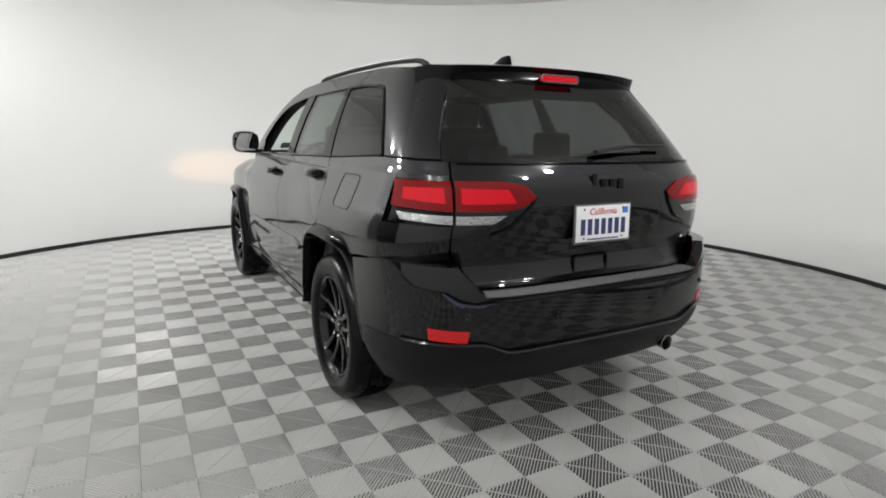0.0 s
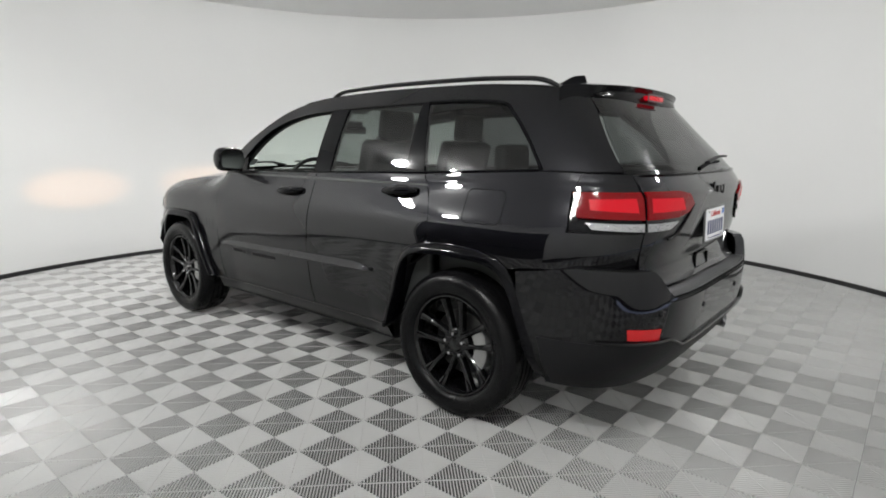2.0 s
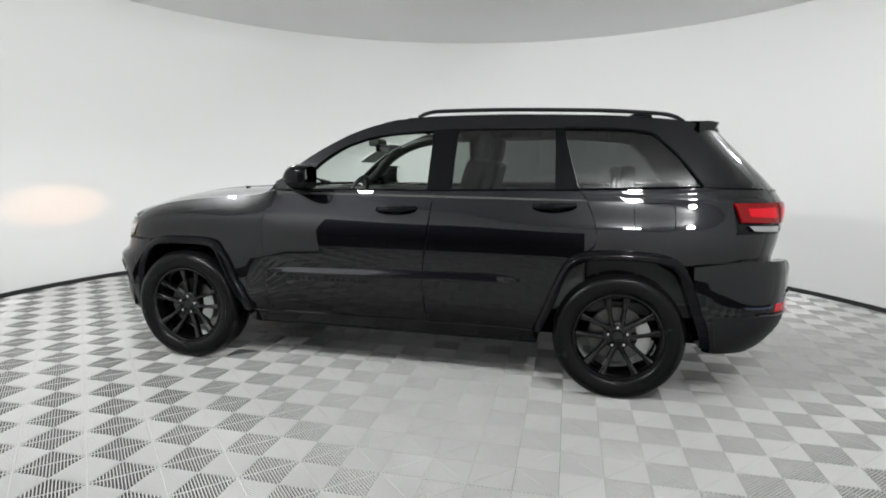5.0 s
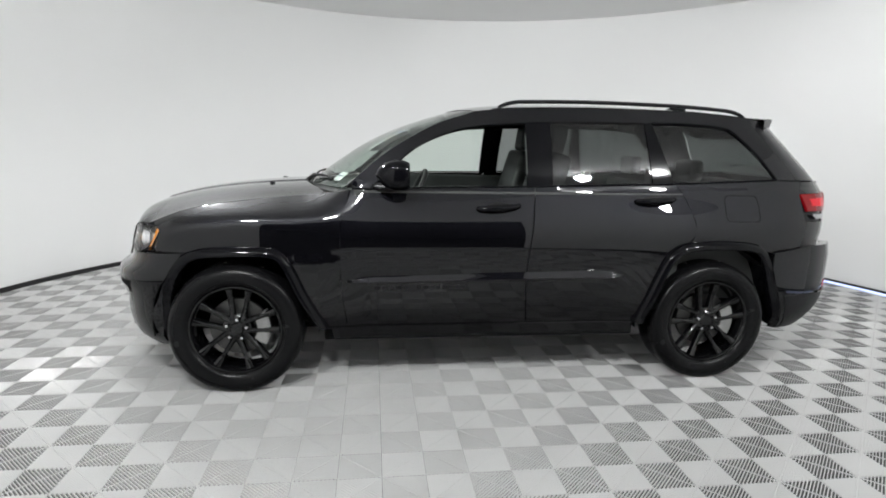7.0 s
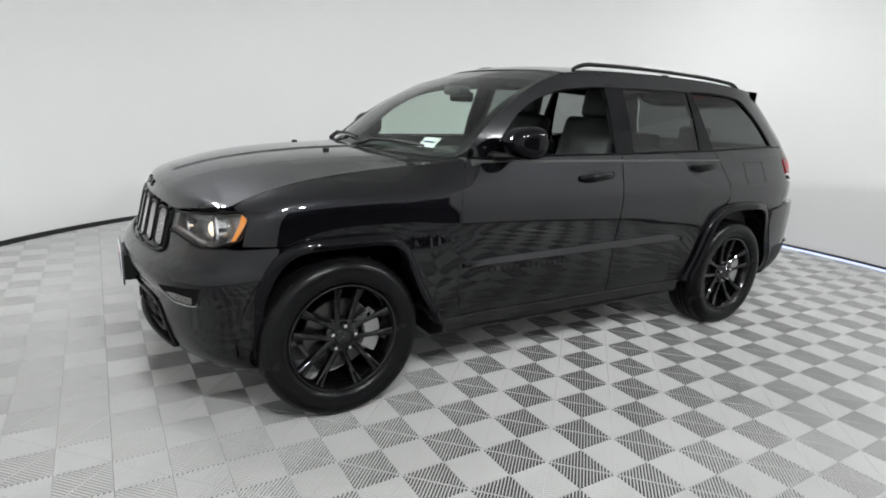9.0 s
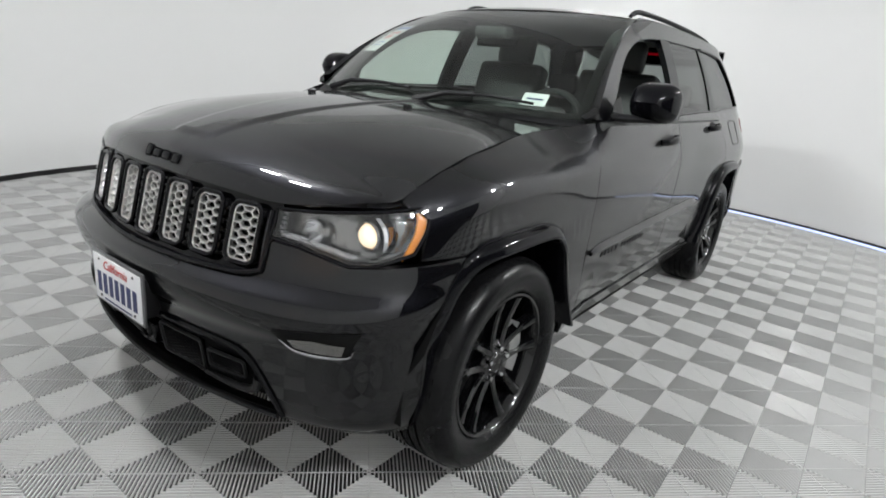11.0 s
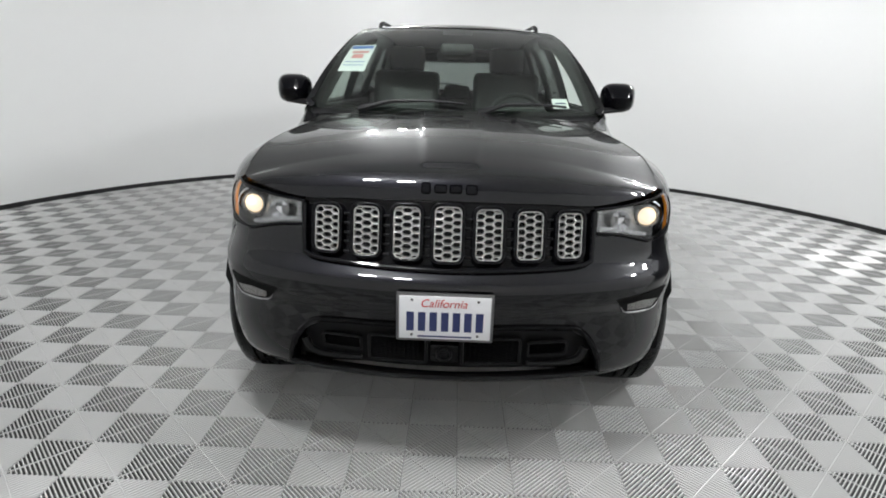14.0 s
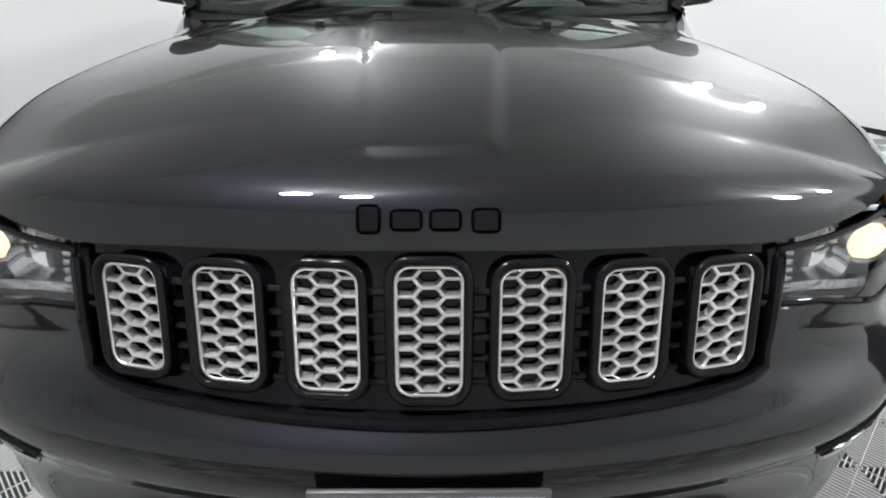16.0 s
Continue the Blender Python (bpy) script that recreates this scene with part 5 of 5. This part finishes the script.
# roof rails, fin
for s in (1, -1):
    bm = bmesh.new()
    pts, rad = [], []
    for k in range(40):
        t = k / 39
        x = -0.12 - 1.68 * t
        u = (0.14 - x) / 2.105
        base = Vector(roof_pt(u, 0.86))
        lift = 0.030 * min(1.0, math.sin(math.pi * t) * 5) ** 0.7
        pts.append((x, s * base.y, base.z + lift))
        rad.append(0.017 if 0 < k < 39 else 0.012)
    tube(bm, pts, rad, 10, flat=0.75)
    part("roof_rail", bm, M_TRIM, car, "black roof rail")
    bm = bmesh.new()
    tube(bm, [Vector(roof_pt((0.14 - x) / 2.105, 0.955)) * 1.0 + Vector((0, 0, 0.001)) if s > 0 else Vector((roof_pt((0.14 - x) / 2.105, 0.955)[0], -roof_pt((0.14 - x) / 2.105, 0.955)[1], roof_pt((0.14 - x) / 2.105, 0.955)[2] + 0.001)) for x in np.linspace(0.02, -1.9, 30)], 0.0035, 6)
    part("roof_joint", bm, M_SEALANT, car, "dark joint along the roof")
bm = bmesh.new()
rows = []
for k, (h, x0, x1, w) in enumerate(((0.0, -1.44, -1.69, 0.034), (0.012, -1.455, -1.688, 0.030), (0.035, -1.52, -1.68, 0.018), (0.058, -1.575, -1.672, 0.010), (0.066, -1.60, -1.662, 0.004))):
    zb = roof_pt((0.14 + 1.6) / 2.105, 0)[2] - 0.004
    row = []
    for j in range(20):
        a = 2 * math.pi * j / 20
        row.append(bm.verts.new(((x0 + x1) / 2 + (x0 - x1) / 2 * math.cos(a), w * math.sin(a), zb + h)))
    rows.append(row)
for a, b in zip(rows, rows[1:]):
    for j in range(20):
        bm.faces.new((a[j], a[(j + 1) % 20], b[(j + 1) % 20], b[j]))
bm.faces.new(rows[-1])
part("antenna_fin", bm, M_GLOSS, car, "gloss black shark-fin aerial")

# bonnet badge, nozzles, wipers, stickers
bm = bmesh.new()
for y, dz, w, h in ((-0.080, 0.002, 0.032, 0.056), (-0.030, 0.0, 0.044, 0.042), (0.022, 0.0, 0.044, 0.042), (0.076, 0.0, 0.040, 0.048)):
    c = Vector(bonnet_pt(0.986, y / 0.72))
    m = Matrix.Translation((c.x, y, c.z + dz)) @ Matrix.Rotation(radians(-22), 4, "Y")
    box(bm, -0.006, 0.006, -w / 2, w / 2, -h * 0.36, h * 0.36, 0.0105, m, seg=3)
part("front_badge", bm, M_GLOSS, car, "black plain badge shapes")
for y in (-0.28, 0.28):
    bm = bmesh.new()
    z = bonnet_pt(0.22, y / 0.76)[2]
    box(bm, 1.312, 1.342, y - 0.011, y + 0.011, z - 0.004, z + 0.012, 0.004)
    part("washer_nozzle", bm, M_TRIM, car, "black washer nozzle")
for y0, y1, u1 in ((0.12, 0.60, 0.045), (-0.50, 0.05, 0.055)):
    bm = bmesh.new()
    pts = [Vector(screen_pt(0.015 + (u1 - 0.015) * t + 0.03 * math.sin(math.pi * t), (y0 + (y1 - y0) * t) / 0.79)) + Vector((0.012, 0, 0.014)) for t in np.linspace(0, 1, 20)]
    tube(bm, pts, 0.007, 6)
    blade = part("wiper", bm, M_TRIM, car, "black windscreen wiper")
    bm = bmesh.new()
    a = Vector(screen_pt(0.0, y0 / 0.79)) + Vector((0.03, 0, 0.005))
    tube(bm, [a, (a + pts[11]) / 2 + Vector((0.01, 0, 0.02)), pts[11]], [0.016, 0.010, 0.007], 8)
    part("wiper_arm", bm, M_TRIM, blade)
bm = bmesh.new()
sheet(bm, grid_uv(0.33, 0.66, -0.935, -0.705, 6, 6), screen_pt, lip=0, off=-0.008)
sticker = part("window_sticker", bm, M_PAPER, car, "white printed paper in the windscreen corner")
for u0, u1, v0, v1, mt in ((0.60, 0.64, -0.92, -0.72, M_BLUEINK), (0.47, 0.52, -0.87, -0.77, M_PINKINK), (0.535, 0.565, -0.89, -0.74, M_PINKINK), (0.425, 0.432, -0.91, -0.74, M_BLUEINK), (0.39, 0.396, -0.91, -0.74, M_BLUEINK)):
    bm = bmesh.new()
    sheet(bm, grid_uv(u0, u1, v0, v1, 4, 4), screen_pt, lip=0, off=-0.0065)
    part("print_bar", bm, mt, sticker, smooth=False)
bm = bmesh.new()
sheet(bm, grid_uv(0.060, 0.135, 0.68, 0.80, 4, 4), screen_pt, lip=0, off=-0.006)
label2 = part("stock_label", bm, M_PAPER, car, "small white label in the windscreen")
bm = bmesh.new()
sheet(bm, grid_uv(0.094, 0.104, 0.70, 0.78, 3, 3), screen_pt, lip=0, off=-0.0045)
part("print_bar", bm, M_NAVY, label2, smooth=False)


# ---- cabin ----
for s in (1, -1):
    bm = bmesh.new()
    pts = [(0.74, 1.19), (0.64, 1.27), (0.48, 1.42), (0.30, 1.525), (0.08, 1.585), (-0.2, 1.61)]
    tube(bm, [(x, s * (body_y(x, z) - 0.055), z + 0.012) for x, z in resample(pts, 20)], 0.045, 10, flat=0.8)
    part("pillar_lining", bm, M_CABIN_TRIM, car, "dark pillar lining")

def soft_box(x0, x1, y0, y1, z0, z1, r, m=None):
    bm = bmesh.new()
    box(bm, x0, x1, y0, y1, z0, z1, r, m, seg=4)
    return bm


part("cabin_floor", soft_box(-2.2, 1.0, -0.80, 0.80, 0.50, 0.58, 0.01), M_CABIN_TRIM, car)
for s in (1, -1):
    part("door_lining", soft_box(-1.25, 0.78, min(s * 0.80, s * 0.85), max(s * 0.80, s * 0.85), 0.52, 1.195, 0.02), M_CABIN_TRIM, car, "dark door lining")
    part("boot_lining", soft_box(-2.1, -1.25, min(s * 0.72, s * 0.78), max(s * 0.72, s * 0.78), 0.55, 1.23, 0.02), M_CABIN_TRIM, car)
    part("armrest", soft_box(-0.15, 0.45, min(s * 0.74, s * 0.81), max(s * 0.74, s * 0.81), 0.98, 1.03, 0.02), M_CABIN, car)
part("boot_wall", soft_box(-2.30, -2.24, -0.66, 0.66, 0.5, 1.22, 0.02), M_CABIN_TRIM, car)
bm = bmesh.new()
rows = []
for v in np.linspace(-1, 1, 15):
    rows.append([bm.verts.new((0.98 - 0.20 * v * v, v * 0.78, 1.175)), bm.verts.new((0.70 - 0.1 * v * v, v * 0.79, 1.185)), bm.verts.new((0.52, v * 0.79, 1.16)), bm.verts.new((0.46, v * 0.79, 1.08)), bm.verts.new((0.50, v * 0.79, 0.85)), bm.verts.new((0.70, v * 0.79, 0.58))])
for a, b in zip(rows, rows[1:]):
    for i in range(5):
        bm.faces.new((a[i], a[i + 1], b[i + 1], b[i]))
part("dashboard", bm, M_CABIN_TRIM, car, "dark dashboard")
part("gauge_hood", soft_box(0.47, 0.66, 0.24, 0.54, 1.15, 1.215, 0.03), M_CABIN_TRIM, car)
bm = bmesh.new()
m = Matrix.Translation((0.40, 0.39, 1.115)) @ Matrix.Rotation(radians(-24), 4, "Y")
tube(bm, [m @ Vector((0, 0.185 * math.cos(a), 0.185 * math.sin(a))) for a in np.linspace(0, 2 * math.pi, 36, endpoint=False)], 0.016, 8, closed=True)
wheel_rim = part("steering_wheel", bm, M_CABIN, car, "black leather steering wheel")
bm = bmesh.new()
box(bm, -0.01, 0.04, -0.07, 0.07, -0.06, 0.05, 0.02, m)
part("airbag_cover", bm, M_CABIN_TRIM, wheel_rim)
for a in (0, 180, 270):
    bm = bmesh.new()
    p = Vector((0, 0.18 * math.cos(radians(a)), 0.18 * math.sin(radians(a))))
    tube(bm, [m @ (p * 0.3), m @ p], 0.014, 8)
    part("wheel_spoke", bm, M_CABIN_TRIM, wheel_rim)
for s in (1, -1):
    seat = empty("front_seat")
    seat.parent = car
    yc = s * 0.38
    part("seat_base", soft_box(-0.40, 0.16, yc - 0.26, yc + 0.26, 0.70, 0.86, 0.06), M_CABIN, seat, "black leather seat base")
    part("seat_back", soft_box(-0.08, 0.06, -0.25, 0.25, 0.0, 0.62, 0.055, Matrix.Translation((-0.36, yc, 0.82)) @ Matrix.Rotation(radians(-16), 4, "Y")), M_CABIN, seat, "black leather seat back")
    part("headrest", soft_box(-0.05, 0.05, -0.13, 0.13, -0.09, 0.10, 0.045, Matrix.Translation((-0.545, yc, 1.505)) @ Matrix.Rotation(radians(-8), 4, "Y")), M_CABIN, seat, "black leather headrest")
    for dy in (-0.05, 0.05):
        bm = bmesh.new()
        tube(bm, [(-0.535, yc + dy, 1.36), (-0.545, yc + dy, 1.45)], 0.007, 8)
        part("headrest_post", bm, M_CHROME, seat)
bench = empty("rear_bench")
bench.parent = car
part("bench_base", soft_box(-1.32, -0.82, -0.68, 0.68, 0.68, 0.84, 0.06), M_CABIN, bench)
part("bench_back", soft_box(-0.07, 0.06, -0.68, 0.68, 0.0, 0.43, 0.05, Matrix.Translation((-1.30, 0, 0.79)) @ Matrix.Rotation(radians(-20), 4, "Y")), M_CABIN, bench)
for y, z in ((-0.45, 1.31), (0.0, 1.235), (0.45, 1.31)):
    part("headrest", soft_box(-0.045, 0.045, -0.12, 0.12, -0.07, 0.08, 0.04, Matrix.Translation((-1.49, y, z))), M_CABIN, bench)
bm = bmesh.new()
for s in (1,):
    g = grid_uv(0.0, 0.96, -0.93, 0.93, 24, 15)
    V = [[bm.verts.new(Vector(roof_pt(*g[j, i])) - Vector((0, 0, 0.022))) for i in range(24)] for j in range(15)]
    for j in range(14):
        for i in range(23):
            bm.faces.new((V[j][i], V[j][i + 1], V[j + 1][i + 1], V[j + 1][i]))
part("headliner", bm, M_HEADLINER, car, "grey headliner")
part("inner_mirror", soft_box(0.30, 0.335, -0.125, 0.125, 1.475, 1.535, 0.02), M_GLOSS, car, "black inside mirror")
part("camera_pod", soft_box(0.31, 0.40, -0.10, 0.10, 1.515, 1.575, 0.025), M_CABIN_TRIM, car)

# ---- floor tiles: four ribbed quarters each, ribs running along alternate diagonals ----
CELL = 0.198
TILE = 2 * CELL
FLOOR_TURN = radians(-0.3)
OFF_X, OFF_Y = 0.19 * CELL, 0.35 * CELL


# a rib's rounded section: (across, height)
RIB = [(-0.0026, -0.0105), (-0.0025, -0.0024), (-0.0018, -0.0006), (-0.0007, 0.0), (0.0007, 0.0), (0.0018, -0.0006), (0.0025, -0.0024), (0.0026, -0.0105)]


def tile_faces():
    """Vertices and faces of one tile, its corner at the origin, tops at z = 0."""
    vs, fs = [], []

    def slab(poly, foot_poly, top, foot):
        n, i0 = len(poly), len(vs)
        vs.extend((x, y, top) for x, y in poly)
        vs.extend((x, y, foot) for x, y in foot_poly)
        fs.append(tuple(range(i0, i0 + n)))
        for k in range(n):
            k2 = (k + 1) % n
            fs.append((i0 + k2, i0 + k, i0 + n + k, i0 + n + k2))

    ribs, g, notch = 21, 0.0008, 0.0013
    for qx in (0, 1):
        for qy in (0, 1):
            x0, y0 = qx * CELL + g, qy * CELL + g
            x1, y1 = (qx + 1) * CELL - g, (qy + 1) * CELL - g
            cx, cy = (x0 + x1) / 2, (y0 + y1) / 2
            sgn = -1 if (qx + qy) % 2 == 0 else 1
            half = (x1 - x0) / 2
            # a rib runs along (1, sgn); d is its offset across
            for k in range(ribs):
                d = (k + 0.5 - ribs / 2) * CELL * math.sqrt(2) / ribs

                def ends(off):
                    m = off * math.sqrt(2)      # sgn * dx - dy = m
                    e = half - abs(m) / 2
                    ox, oy = sgn * m / 2, -m / 2
                    return (cx + ox - e, cy + oy - sgn * e), (cx + ox + e, cy + oy + sgn * e)
                lim = CELL / math.sqrt(2) - 0.002
                n = len(RIB)
                for half_side in (0, 1):
                    i0 = len(vs)
                    for off, z in RIB:
                        o = max(-lim, min(lim, d + off))
                        p, q = ends(o)
                        m = o * math.sqrt(2)
                        mid = (cx + sgn * m / 2, cy - m / 2)
                        if half_side == 0:
                            q = (mid[0] - notch * 0.7, mid[1] - sgn * notch * 0.7)
                        else:
                            p = (mid[0] + notch * 0.7, mid[1] + sgn * notch * 0.7)
                        vs.append((p[0], p[1], z))
                        vs.append((q[0], q[1], z))
                    fs.extend((i0 + 2 * k2, i0 + 2 * k2 + 2, i0 + 2 * k2 + 3, i0 + 2 * k2 + 1) for k2 in range(n - 1))
            w = 0.0011
            u = (0.70711 * sgn, -0.70711)       # the spine runs across the ribs
            v = (0.70711, 0.70711 * sgn)
            e = half * math.sqrt(2) - 0.003
            quad = [(cx + u[0] * e * p + v[0] * w * q, cy + u[1] * e * p + v[1] * w * q) for p, q in ((-1, -1), (1, -1), (1, 1), (-1, 1))]
            slab(quad, quad, -0.0016, -0.0060)
    return vs, fs


tile_v, tile_f = tile_faces()
me = bpy.data.meshes.new("floor_tile")
me.from_pydata(tile_v, [], tile_f)
me.update()
me.materials.append(M_TILE)
spots = []
for i in range(-16, 17):
    for j in range(-16, 17):
        x, y = i * TILE + OFF_X, j * TILE + OFF_Y
        cx, cy = x + CELL, y + CELL
        inside = math.hypot((cx - ROOM_X) / (ROOM_RX + 0.2), (cy - ROOM_Y) / (ROOM_RY + 0.2)) < 1 or (-2.0 < cx < 2.5 and 3 < cy < 4.9)
        if inside:
            # the ring where the camera walks counts as near
            spots.append((abs(math.hypot(cx * 0.9, cy - 0.2) - 2.2), x, y))
spots.sort()
turn = Matrix.Rotation(FLOOR_TURN, 4, "Z")
for _, x, y in spots[:300]:
    ob = new("floor_tile", me)
    ob.matrix_basis = turn @ Matrix.Translation((x, y, 0))
    ob.parent = ground
rest_v, rest_f = [], []
for _, x, y in spots[300:]:
    n = len(rest_v)
    rest_v.extend((vx + x, vy + y, vz) for vx, vy, vz in tile_v)
    rest_f.extend(tuple(n + k for k in f) for f in tile_f)
me2 = bpy.data.meshes.new("floor_tiles_far")
me2.from_pydata(rest_v, [], rest_f)
me2.update()
me2.materials.append(M_TILE)
far = new("floor_tiles_far", me2)
far.matrix_basis = turn
far.parent = ground
tagged(far, "grey ribbed plastic floor tiles by the wall", kind="stuff")
